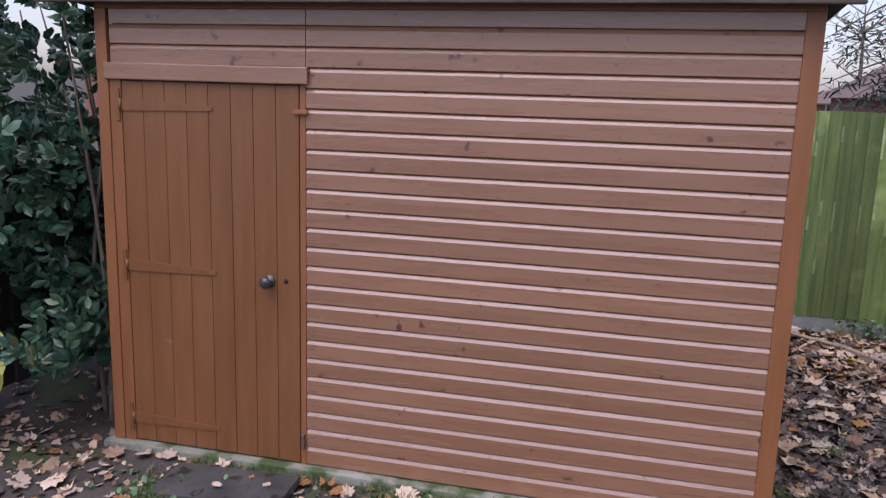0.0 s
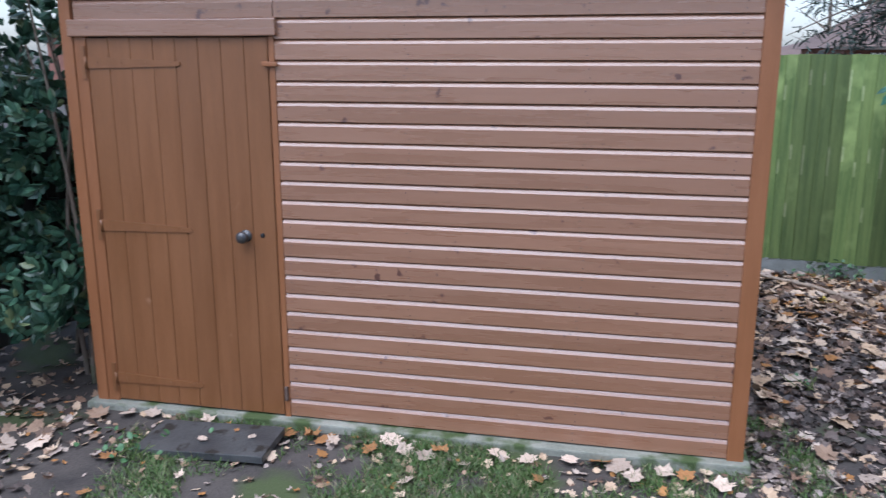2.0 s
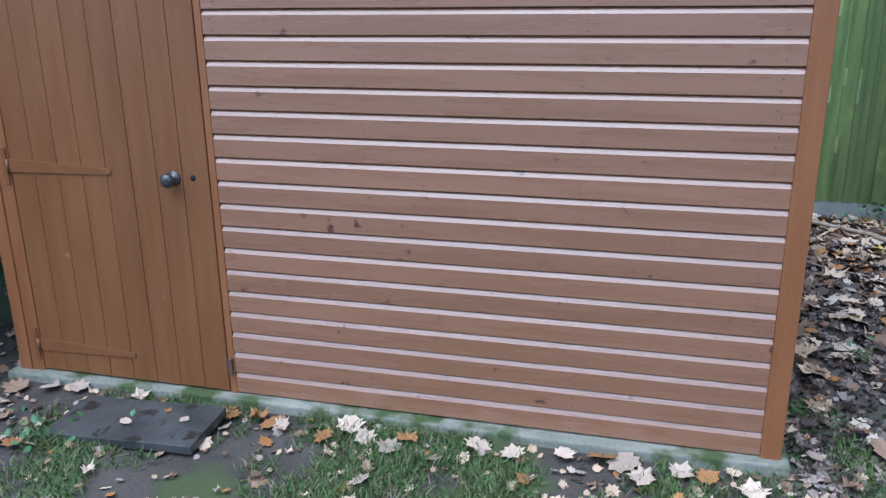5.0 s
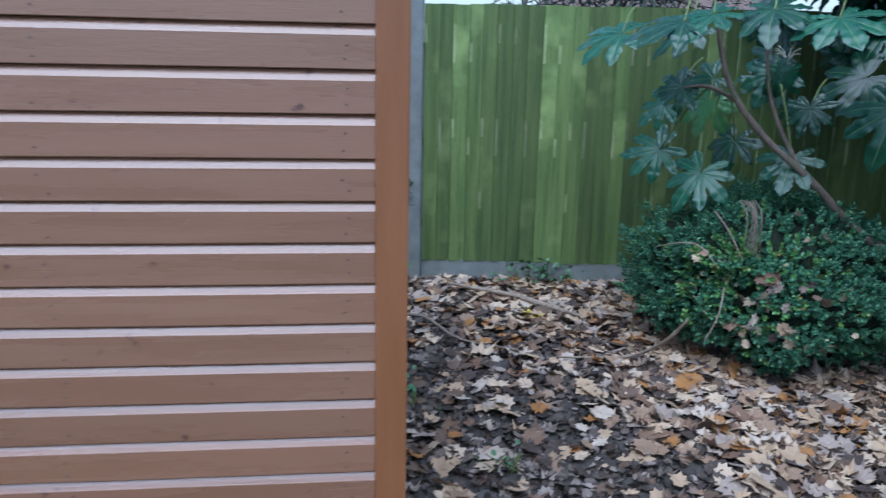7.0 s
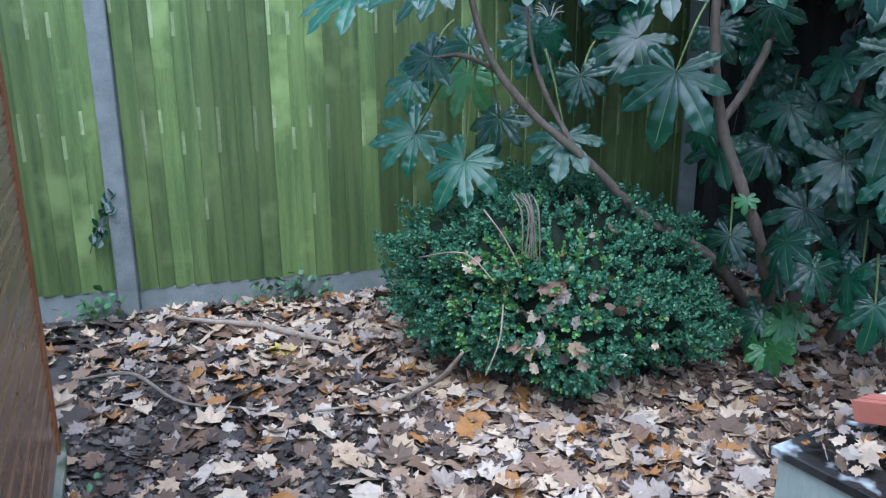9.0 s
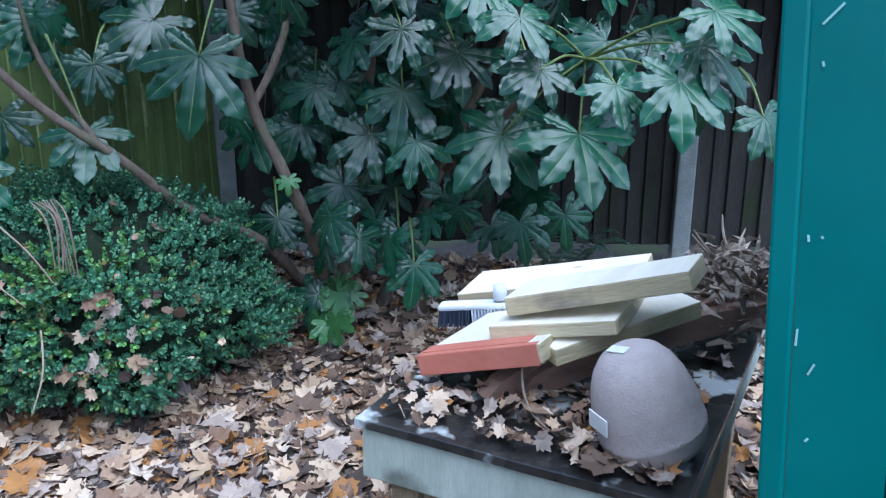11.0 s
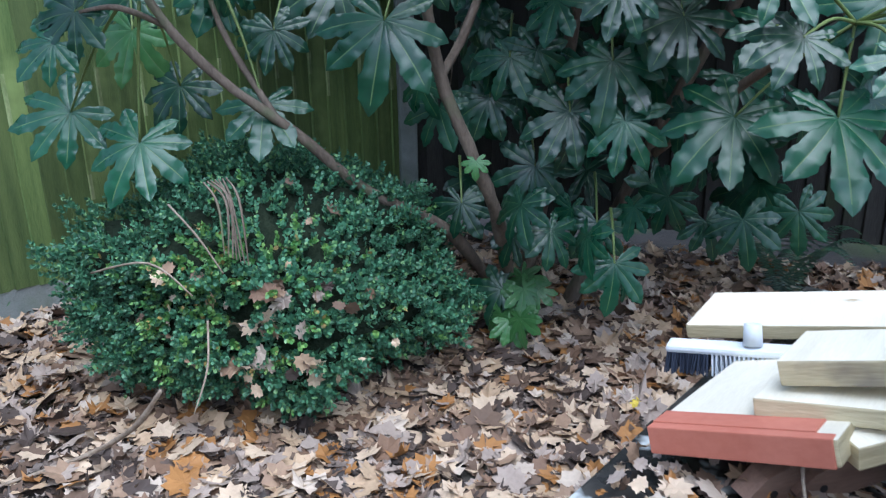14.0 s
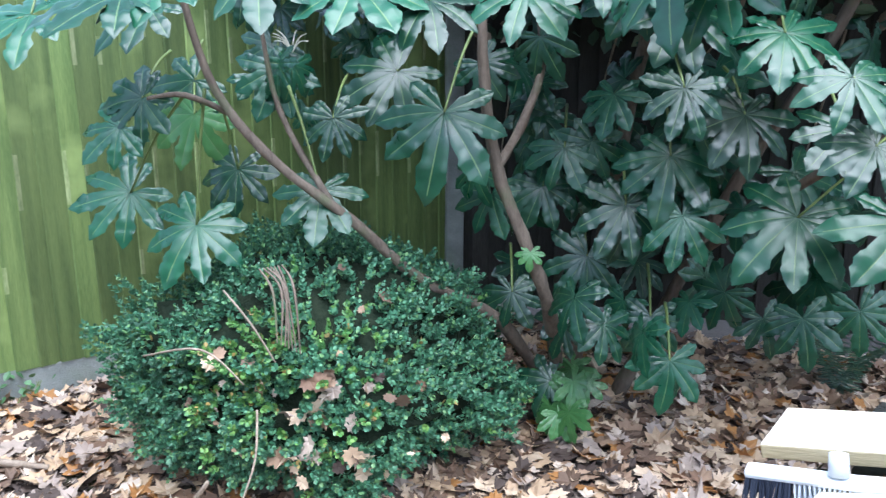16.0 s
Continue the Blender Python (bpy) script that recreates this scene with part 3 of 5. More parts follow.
plank("timber_plank", (1.745, 0.245, 0.792), (1.792, -0.045, 0.879), 0.50, 0.045, "pine plank with a salmon red painted end on the table", roll=-4, red=0.30)
plank("timber_plank", (1.842, 0.121, 0.875), (1.891, -0.165, 0.94), 0.26, 0.034, "short thick pale pine offcut in a stack", roll=-3)
plank("timber_plank", (2.285, 0.52, 0.738), (2.42, 0.0, 0.86), 0.24, 0.034, "pale sawn pine plank at the back of a stack")
plank("timber_plank", (1.88, 0.10, 0.925), (1.948, -0.300, 1.050), 0.16, 0.045, "thick pale pine plank on top of a stack", roll=-2)
plank("timber_plank", (1.835, -0.055, 0.858), (2.161, -0.256, 0.915), 0.14, 0.042, "long pine plank running under the stack", roll=-2)


def flat_arm(p, q, width, thick, sag, label):
    """A flat curved arm of an old chair with a rounded end and a screw hole."""
    a, b = Vector(p), Vector(q)
    x = (b - a).normalized()
    y = Vector((0, 0, 1)).cross(x).normalized()
    m = Matrix((x, y, x.cross(y))).transposed().to_4x4()
    m.translation = a
    ob = tagged(empty("chair_arm", m), label, "chair arm", "old chair arms")
    ln, n = (b - a).length, 24
    outline = []
    for i in range(n + 1):
        t = i / n
        r = width * 0.5 * min(1, math.sqrt(max(0.0, 1 - (1 - t * n / 3) ** 2)) if t * n < 3 else 1)
        outline.append((t * ln, r, sag * math.sin(math.pi * t)))
    verts, faces = [], []
    for xx, r, zz in outline:
        verts += [(xx, -thick / 2, zz - r), (xx, thick / 2, zz - r), (xx, thick / 2, zz + r), (xx, -thick / 2, zz + r)]
    for i in range(n):
        for k in range(4):
            faces.append((i * 4 + k, i * 4 + (k + 1) % 4, i * 4 + 4 + (k + 1) % 4, i * 4 + 4 + k))
    faces.append(tuple(n * 4 + k for k in range(4)))
    o = mesh_object("arm", verts, faces, BROWNBAR, ob)
    h = turned([(0.007, 0), (0.007, 0.002), (0.002, 0.0025)], 10)
    bmesh.ops.transform(h, matrix=pose(0.05, -thick / 2, 0, 90), verts=h.verts)
    part("screw_hole", h, BLACK, ob)
    return ob


flat_arm((1.775, 0.10, 0.768), (2.60, -0.30, 0.84), 0.072, 0.045, 0.035, "worn brown curved wooden chair arm under planks")
flat_arm((1.84, 0.05, 0.775), (2.55, -0.33, 0.83), 0.065, 0.045, 0.03, "worn brown curved wooden chair arm under planks")

# stoneware pot on its side
pot_axis = Vector((-0.20, 0.25, 0.90)).normalized()
pot = tagged(empty("stoneware_pot", Matrix.Translation((1.811, -0.267, 0.846)) @ pot_axis.to_track_quat("Z", "Y").to_matrix().to_4x4() @ Matrix.Scale(0.88, 4)), "grey-brown stoneware pot upturned on the table", "pot")
part("pot_body", turned([(0.018, 0.150), (0.045, 0.145), (0.072, 0.128), (0.093, 0.10), (0.108, 0.065), (0.118, 0.025), (0.124, -0.015), (0.126, -0.05), (0.1275, -0.054), (0.126, -0.058),
                         (0.122, -0.085), (0.114, -0.105), (0.104, -0.108), (0.098, -0.09), (0.06, -0.02)], 40), STONE, pot, smooth=True)
bm = block((-0.03, -0.002, -0.018), (0.03, 0.002, 0.018), 0.001)
side = Vector((-0.86, 0.50, -0.10)).normalized()
bmesh.ops.transform(bm, matrix=pot.matrix_basis.inverted() @ Matrix.Translation((1.811 - 0.094, -0.267 + 0.055, 0.826)) @ side.to_track_quat("-Y", "Z").to_matrix().to_4x4(), verts=bm.verts)
part("label_patch", bm, TAPE, pot, "white paper label")
bm = block((-0.025, -0.013, -0.0015), (0.025, 0.013, 0.0015), 0.001)
bmesh.ops.transform(bm, matrix=pose(0.0, -0.02, 0.1505, 0, 0, 40), verts=bm.verts)
part("label_patch", bm, TAPE, pot)

# broom head
bh = tagged(empty("broom_head", pose(2.124, 0.372, 0.812, 0, -8, -70)), "white plastic broom head with dark and pale bristles", "broom head")
part("stock", block((-0.085, -0.025, 0.0), (0.24, 0.025, 0.016), 0.007), OFFWHITE, bh)
part("handle_socket", turned([(0.02, 0), (0.018, 0.045), (0.013, 0.045), (0.013, 0.02)], 16), OFFWHITE, bh, smooth=True).matrix_basis = pose(0.09, 0, 0.018, -12)
br_v = np.array([(-0.002, -0.002, 0), (0.002, -0.002, 0), (0.002, 0.002, 0), (-0.002, 0.002, 0), (-0.0015, -0.0015, -0.048), (0.0015, -0.0015, -0.048),
                 (0.0015, 0.0015, -0.048), (-0.0015, 0.0015, -0.048)])
br_f = [(0, 1, 5, 4), (1, 2, 6, 5), (2, 3, 7, 6), (3, 0, 4, 7), (4, 5, 6, 7)]
tagged(scatter("bristles", br_v, br_f, [pose(-0.08 + 0.0055 * i, -0.02 + 0.008 * j, 0.002, rnd.uniform(-12, 12) - 8, rnd.uniform(-6, 6) + 8) for i in range(16) for j in range(6)],
               BRISTLE, bh), kind="stuff")
tagged(scatter("bristles", br_v, br_f, [pose(0.012 + 0.009 * i, -0.02 + 0.008 * j, 0.002, rnd.uniform(-5, 5) - 8, rnd.uniform(-3, 3)) for i in range(23) for j in range(6)],
               PALEBRISTLE, bh), kind="stuff")


# ---- fallen leaves ----
def maple(seed, curl):
    """A five-lobed autumn leaf, unit width, with curled tips."""
    r = random.Random(seed)
    pts = [(0, -0.36), (0.20, -0.42), (0.24, -0.27), (0.50, -0.24), (0.40, -0.06), (0.56, 0.16), (0.36, 0.20), (0.33, 0.40), (0.17, 0.36), (0.0, 0.60)]
    pts = pts + [(-x, y) for x, y in pts[-2:0:-1]]
    ph = r.uniform(0, 6)
    v = []
    for x, y in pts + [(0, -0.02)]:
        x, y = x * r.uniform(0.82, 1.1), y * r.uniform(0.85, 1.1)
        d = math.hypot(x, y)
        v.append((x * (1 - 0.25 * curl), y, curl * (0.55 * d * d + 0.18 * math.sin(3 * math.atan2(y, x) + ph) * d) + 0.03))
    n = len(pts)
    return np.array(v), [(i, (i + 1) % n, n) for i in range(n)]


SHAPES = [maple(i, c)[0] for i, c in enumerate((0.15, 0.5, 0.9, 0.3, 0.7, 1.3, -0.35, 0.25))]
LEAF_F = maple(0, 0.2)[1]


def leaf_pose(x, y, z, s, tilt, r):
    return pose(x, y, z, r.gauss(0, tilt), r.gauss(0, tilt), r.uniform(0, 360)) @ Matrix.Diagonal((s, s * r.uniform(0.8, 1.15), s, 1))


def carpet(n, area, size, tilt, lift, seed, keep=None):
    r, out = random.Random(seed), []
    x0, x1, y0, y1 = area
    while len(out) < n:
        x, y = r.uniform(x0, x1), r.uniform(y0, y1)
        if keep and not keep(x, y, r):
            continue
        out.append(leaf_pose(x, y, ground_height(x, y) + r.uniform(0.0, lift), max(0.03, r.gauss(*size)), tilt, r))
    return out


def yard(x, y, r):
    """Thick litter behind the shed, thinner on the trodden earth beside it."""
    if x < 0.0 and y < 2.44:
        return False
    if y > 4.0 - 0.14 * x or (y > 3.5 - 1.65 * (x - 3.8) and x > 3.8):
        return False
    bare = math.hypot((x - 0.55) / 1.0, (y - 0.75) / 1.75)
    patch = 0.5 + 0.9 * noise.noise(Vector((x * 1.3, y * 1.3, 4)))
    left_of = 0.17 + 0.83 * min(1.0, max(0.0, (x - 0.3) / 1.2))
    return r.random() < min(1.0, 0.10 + max(0.0, bare - 0.45) ** 1.1 * left_of * (0.75 + 0.5 * patch))


litter = scatter("leaf_litter", SHAPES, LEAF_F, carpet(12000, (-0.6, 5.6, -0.7, 4.0), (0.095, 0.03), 16, 0.035, 3, yard), LEAFLIT)
tagged(litter, "thick layer of fallen brown and tan maple leaves", "leaf litter", kind="stuff")
bits = carpet(11000, (0.0, 3.0, -0.6, 3.7), (0.045, 0.015), 25, 0.02, 8, lambda x, y, r: x > 0.0)
tagged(scatter("leaf_fragments", SHAPES, LEAF_F, bits, DAMPLEAF), "small broken pieces of dark fallen leaves", "leaf litter", kind="stuff")


def lawn(x, y, r):
    if y > -0.05 and -3.67 < x < 0.0:
        return False
    return r.random() < 0.35 + 0.65 * math.exp(-((y + 0.2) / 0.25) ** 2)


front_bits = carpet(1500, (-5.2, 1.1, -1.9, 0.3), (0.032, 0.02), 18, 0.02, 5, lawn)
tagged(scatter("leaf_fragments", SHAPES, LEAF_F, front_bits, LEAFLIT), "scattered small dry leaf pieces on thin grass", "leaf litter", kind="stuff")
tagged(scatter("leaf_fragments", SHAPES, LEAF_F, carpet(520, (-5.4, -3.3, -1.2, 1.4), (0.065, 0.025), 18, 0.02, 6), LEAFLIT), "dark fallen leaves on soil under the hedge", "leaf litter", kind="stuff")


def single_leaf(x, y, s, mat, label, k, seed):
    r = random.Random(seed)
    ob = mesh_object("fallen_leaf", SHAPES[k % 8].tolist(), LEAF_F, mat)
    ob.matrix_basis = leaf_pose(x, y, ground_height(x, y) + 0.022, s, 9, r)
    return tagged(ob, label, "leaf", "single fallen leaves")


pale = [(-0.52, -0.15, 0.17), (-1.67, -0.15, 0.15), (-1.45, -0.28, 0.13), (-1.49, -0.53, 0.10), (-0.04, -0.24, 0.15), (-1.96, -0.21, 0.10), (0.64, -0.04, 0.10),
        (0.22, 0.05, 0.10), (-1.1, -0.17, 0.12), (-0.75, -0.15, 0.11), (-0.30, -0.16, 0.12), (-1.25, -0.31, 0.07), (-1.58, -0.22, 0.12), (-2.55, -0.72, 0.07),
        (-3.45, -0.55, 0.15), (-3.6, -0.62, 0.13), (-3.2, -0.15, 0.10), (-3.05, -0.13, 0.12), (-2.72, -0.13, 0.11), (-0.95, -0.2, 0.11), (-0.44, -0.24, 0.13)]
for i, (x, y, s) in enumerate(pale):
    single_leaf(x + SHED_DX, y + SHED_DY, s, PALELEAF, "large pale dry maple leaf lying on grass", i, 200 + i)
rust = [(-2.23, -0.17, 0.11), (-1.75, -0.25, 0.10), (-2.1, -0.16, 0.13), (-0.88, -0.36, 0.06), (-0.2, -0.17, 0.10), (-2.02, -0.19, 0.12), (-2.9, -0.95, 0.08), (-1.40, -0.2, 0.11),
        (-0.60, -0.13, 0.13), (-3.0, -0.62, 0.09)]
for i, (x, y, s) in enumerate(rust):
    single_leaf(x + SHED_DX, y + SHED_DY, s, RUSTLEAF, "orange-brown dry maple leaf lying on grass", i + 3, 300 + i)
for x, y, s in ((0.98, 3.02, 0.14), (3.05, 1.15, 0.09), (2.55, 0.9, 0.08)):
    single_leaf(x, y, s, YELLOWLEAF, "bright yellow fallen leaf on brown litter", 1, 77)
slab_leaf = [(-2.60, -0.40, 0.06, PALELEAF), (-2.36, -0.33, 0.055, PALELEAF), (-2.47, -0.28, 0.04, RUSTLEAF)]
for i, (x, y, s, m) in enumerate(slab_leaf):
    o = mesh_object("fallen_leaf", SHAPES[i].tolist(), LEAF_F, m)
    o.matrix_basis = leaf_pose(x + SHED_DX, y + SHED_DY, 0.03, s, 5, random.Random(i))
    tagged(o, "small dry leaf lying on the dark slab", "leaf", "leaves on the slab")
r = random.Random(12)
tl = []
for i in range(430):
    u, v = r.uniform(0.03, TL - 0.03), abs(r.gauss(0.12, 0.28)) + 0.02
    if v < TD - 0.05:
        p = TM @ Vector((u, v, TH + 0.012 + r.uniform(0, 0.025)))
        tl.append(leaf_pose(p.x, p.y, p.z, r.uniform(0.018, 0.05) * (1.8 if i % 23 == 0 else 1), 30, r))
tagged(scatter("table_leaf_litter", SHAPES, LEAF_F, tl, LEAFLIT), "wet brown dead leaves heaped on the table", "leaf litter", kind="stuff")

big = []
for u, v, sz in ((0.30, 0.10, 0.10), (0.36, 0.14, 0.09), (0.22, 0.20, 0.08), (0.14, 0.10, 0.06), (0.10, 0.24, 0.07), (0.62, 0.34, 0.10), (0.66, 0.20, 0.08), (0.42, 0.07, 0.07),
                 (0.19, 0.13, 0.07), (0.48, 0.05, 0.06), (0.60, 0.45, 0.09)):
    p = TM @ Vector((u, v, TH + 0.035))
    big.append(leaf_pose(p.x, p.y, p.z, sz, 22, r))
tagged(scatter("table_leaf_litter", SHAPES, LEAF_F, big, LEAFLIT), "large curled brown dry leaves on the table", "leaf litter", kind="stuff")
wire = part("bent_twig", tube([TM @ Vector(q) for q in ((0.30, 0.26, TH + 0.16), (0.31, 0.18, TH + 0.10), (0.36, 0.12, TH + 0.04), (0.46, 0.08, TH + 0.012))], [0.0025, 0.003, 0.003, 0.002], 6), DRYSTICK, smooth=True)
tagged(wire, "thin dry bent twig lying on the table", "twig")

# ---- grass ----
bl_v = np.array([(-0.0022, 0, 0), (0.0022, 0, 0), (0.0016, 0.012, 0.03), (-0.0016, 0.012, 0.03), (0, 0.04, 0.05)])
bl_f = [(0, 1, 2, 3), (3, 2, 4)]
r = random.Random(21)
blades = []
while len(blades) < 36000:
    x, y = r.uniform(-3.6, 1.1), r.uniform(-2.0, 0.6)
    if (y > -0.05 and x < 0.01) or (abs(x + 2.695) < 0.35 and abs(y + 0.325) < 0.17):
        continue
    cover = noise.noise(Vector((x * 1.6, y * 1.6, 5))) + 0.6 * noise.noise(Vector((x * 5, y * 5, 9))) + (0.28 if -2.3 < x < -0.9 else 0.0) - (0.5 if x < -3.2 or x > 0.3 else 0)
    if abs(x + 2.9) < 0.6 and y < -0.52:
        cover -= 0.35
    if r.random() < 0.20 + cover * 1.0:
        blades.append(pose(x, y, ground_height(x, y) - 0.004, r.gauss(0, 22), r.gauss(0, 22), r.uniform(0, 360)) @ Matrix.Diagonal((1.3, 1.1, r.uniform(0.5, 1.15), 1)))
tagged(scatter("grass", bl_v, bl_f, blades, GRASS), "thin short green grass on bare earth", "grass", kind="stuff")

# ---- shrub tools ----


def palmate(seed, lobes=8):
    """A hand-shaped leaf: broad puckered lobes round a stalk joint, pale midribs, drooping tips; the middle lobe is 1 long towards +y."""
    r = random.Random(seed)
    span = 285 if lobes > 7 else 250
    rows = ((0.0, 0.0), (0.12, 0.05), (0.25, 0.105), (0.38, 0.150), (0.48, 0.142), (0.56, 0.158), (0.63, 0.182), (0.67, 0.170), (0.73, 0.182),
            (0.78, 0.158), (0.84, 0.150), (0.89, 0.100), (0.945, 0.060), (1.0, 0.003))
    cols = (-1.0, -0.55, -0.05, 0.05, 0.55, 1.0)
    verts, faces, mats = [], [], []
    for k in range(lobes):
        a = -span / 2 + span * k / (lobes - 1) + r.uniform(-4, 4)
        ln = (1.0 - 0.40 * (abs(a) / (span / 2)) ** 1.6) * r.uniform(0.9, 1.06)
        wide, droop, ph, bend = r.uniform(0.88, 1.15), r.uniform(0.10, 0.42), r.uniform(0, 6), r.uniform(-0.09, 0.09)
        ca, sa = math.cos(radians(a)), math.sin(radians(a))
        base = len(verts)
        for t, w in rows:
            for c in cols:
                x, y = c * w * wide * (1.0 + 0.07 * math.sin(t * 31 + ph + c)) * ln + bend * t * t * ln, t * ln
                z = -droop * y * y + abs(c) * w * 0.30 - 0.22 * w * (abs(c) > 0.9) + 0.014 * math.sin(t * 24 + ph) * min(1.0, abs(c) * 1.6) + 0.0006 * k
                verts.append((x * ca + y * sa, y * ca - x * sa, z))
        n = len(cols)
        for i in range(len(rows) - 1):
            for j in range(n - 1):
                q = base + i * n + j
                faces.append((q, q + 1, q + n + 1, q + n))
                mats.append(j == 2 and i < 11)
    return verts, faces, mats


def palmate_mesh(seed, mat, lobes):
    v, f, ms = palmate(seed, lobes)
    me = bpy.data.meshes.new("leaf")
    me.from_pydata(v, [], f)
    me.materials.append(mat)
    me.materials.append(VEIN)
    me.polygons.foreach_set("material_index", [int(x) for x in ms])
    me.shade_smooth()
    me.update()
    return me


FMESH = [palmate_mesh(i, FATSIA, 8 if i % 3 else 7) for i in range(7)]
PMESH = [palmate_mesh(20 + i, FATSIAPALE, 7) for i in range(3)]
OPEN, ACROSS, UP = Vector((-0.70, -0.71, 0)), Vector((0.71, -0.70, 0)), Vector((0, 0, 1))


def add_leaf(parent, p, size, angle, tilt, mesh, swing=0.0):
    """A palmate leaf at p. angle: turn of its tip from straight down; tilt: how much its face looks up."""
    face = (OPEN + ACROSS * swing).normalized()
    n = (face + UP * tilt).normalized()
    d = (-UP - n * (-UP).dot(n)).normalized()
    across = d.cross(n)
    if across.dot(ACROSS) < 0:
        across = -across
    a = radians(angle)
    y = (d * math.cos(a) + across * math.sin(a)).normalized()
    x = y.cross(n).normalized()
    m = Matrix((x, y, n)).transposed().to_4x4() @ Matrix.Diagonal((size, size, size, 1))
    m.translation = p
    ob = new("leaf", mesh)
    ob.parent = parent
    ob.matrix_basis = parent.matrix_world.inverted() @ m
    return ob


def stalk(parent, a, b, r0=0.005, name="leaf_stalk", mat=None, sag=0.03):
    a, b = Vector(a), Vector(b)
    mid = (a + b) / 2 + Vector((0, 0, sag))
    o = part(name, tube([a, mid, b], [r0 * 1.3, r0, r0 * 0.8], 6), mat or STALK, parent, smooth=True)
    o.matrix_basis = parent.matrix_world.inverted()
    return o


def limb(parent, pts, rad, name="limb", mat=None):
    o = part(name, tube(pts, rad, 10, 0.35, len(pts)), mat or BARK, parent, smooth=True)
    o.matrix_basis = parent.matrix_world.inverted()
    return o


# ---- large-leaved shrub by the fence ----
fatsia = tagged(empty("palmate_shrub", pose(3.45, 2.2, 0)), "tall shrub with large glossy dark palmate leaves, bare stems and an added shading canopy", "shrub")
bpy.context.view_layer.update()
limb(fatsia, [(3.42, 2.2, -0.05), (2.95, 2.12, 0.49), (2.60, 2.22, 0.72), (2.31, 2.28, 1.0), (2.06, 2.38, 1.23), (1.90, 2.52, 1.50), (1.84, 2.62, 1.85)],
     [0.030, 0.026, 0.023, 0.020, 0.018, 0.016, 0.011])
limb(fatsia, [(3.35, 2.1, -0.05), (3.02, 1.88, 0.55), (2.82, 1.82, 0.88), (2.73, 1.91, 1.21), (2.69, 1.95, 1.62), (2.72, 1.98, 2.2)], [0.0344, 0.0295, 0.0246, 0.023, 0.0197, 0.0131])
limb(fatsia, [(2.73, 1.91, 1.20), (2.88, 1.93, 1.36), (3.0, 1.95, 1.60), (2.98, 2.0, 2.1)], [0.018, 0.0172, 0.0164, 0.0115])
limb(fatsia, [(3.5, 2.2, -0.05), (3.6, 2.1, 0.8), (3.55, 1.9, 1.6), (3.6, 1.7, 2.3)], [0.04, 0.034, 0.028, 0.02])
limb(fatsia, [(3.6, 2.0, -0.05), (3.9, 1.7, 0.9), (4.0, 1.3, 1.7), (4.0, 1.0, 2.4)], [0.036, 0.03, 0.025, 0.018])
limb(fatsia, [(2.25, 2.30, 1.05), (2.2, 2.6, 1.4), (2.16, 2.65, 1.75)], [0.014, 0.012, 0.008], "branch")
limb(fatsia, [(3.7, 1.6, 0.8), (3.62, 1.1, 1.2), (3.45, 0.72, 1.42)], [0.022, 0.018, 0.013], "branch")
limb(fatsia, [(1.97, 2.52, 1.40), (1.80, 2.55, 1.48), (1.68, 2.6, 1.47)], [0.012, 0.01, 0.006], "branch")

hang = [
    (1.69, 2.90, 1.09, 0.25, -60, 0.5), (1.83, 2.61, 0.99, 0.24, -12, 0.5), (2.24, 2.38, 1.11, 0.22, -3, 0.6), (2.06, 2.71, 1.17, 0.20, -15, 0.4),
    (1.97, 2.89, 1.38, 0.22, -8, 0.3), (2.02, 2.98, 1.51, 0.21, -50, 0.4), (2.50, 1.94, 1.42, 0.29, -8, 0.3), (2.31, 2.38, 1.38, 0.17, 5, 0.3),
    (2.58, 2.33, 1.55, 0.26, -50, 0.4), (2.28, 2.75, 1.56, 0.22, -20, 0.3)]
crown = [
    (2.31, 1.78, 1.79, 0.21, 0, 0.9), (2.54, 1.58, 1.82, 0.21, 0, 0.9), (3.01, 1.34, 1.76, 0.22, 8, 0.7), (3.28, 1.53, 1.24, 0.25, -5, 0.5),
    (3.19, 1.66, 1.04, 0.24, -10, 0.4), (3.31, 1.02, 1.08, 0.28, -28, 0.6), (3.41, 0.71, 1.10, 0.31, -2, 0.6), (3.34, 1.27, 1.41, 0.24, -15, 0.5),
    (2.97, 2.06, 0.63, 0.16, 5, 0.3), (3.33, 1.61, 0.56, 0.18, 0, 0.3), (3.18, 1.40, 0.47, 0.19, -5, 0.3), (3.29, 1.93, 0.76, 0.24, -15, 0.3)]
path_side = [
    (3.05, 0.17, 1.37, 0.22, 10, 0.6), (3.06, 0.40, 1.34, 0.16, 0, 0.6), (2.95, 0.64, 1.39, 0.17, -45, 0.6), (2.92, 0.71, 1.57, 0.17, -5, 0.6),
    (3.50, 0.01, 1.21, 0.16, 10, 0.4), (3.17, 0.15, 1.48, 0.21, 40, 0.7), (2.92, 1.24, 1.52, 0.18, 0, 0.4), (3.09, 0.09, 1.59, 0.18, 60, 0.8),
    (3.31, 0.90, 1.39, 0.18, -40, 0.6), (3.27, 1.11, 1.69, 0.23, 10, 0.7), (3.21, 2.01, 1.23, 0.19, 0, 0.4), (3.20, 2.12, 1.05, 0.20, -20, 0.4)]
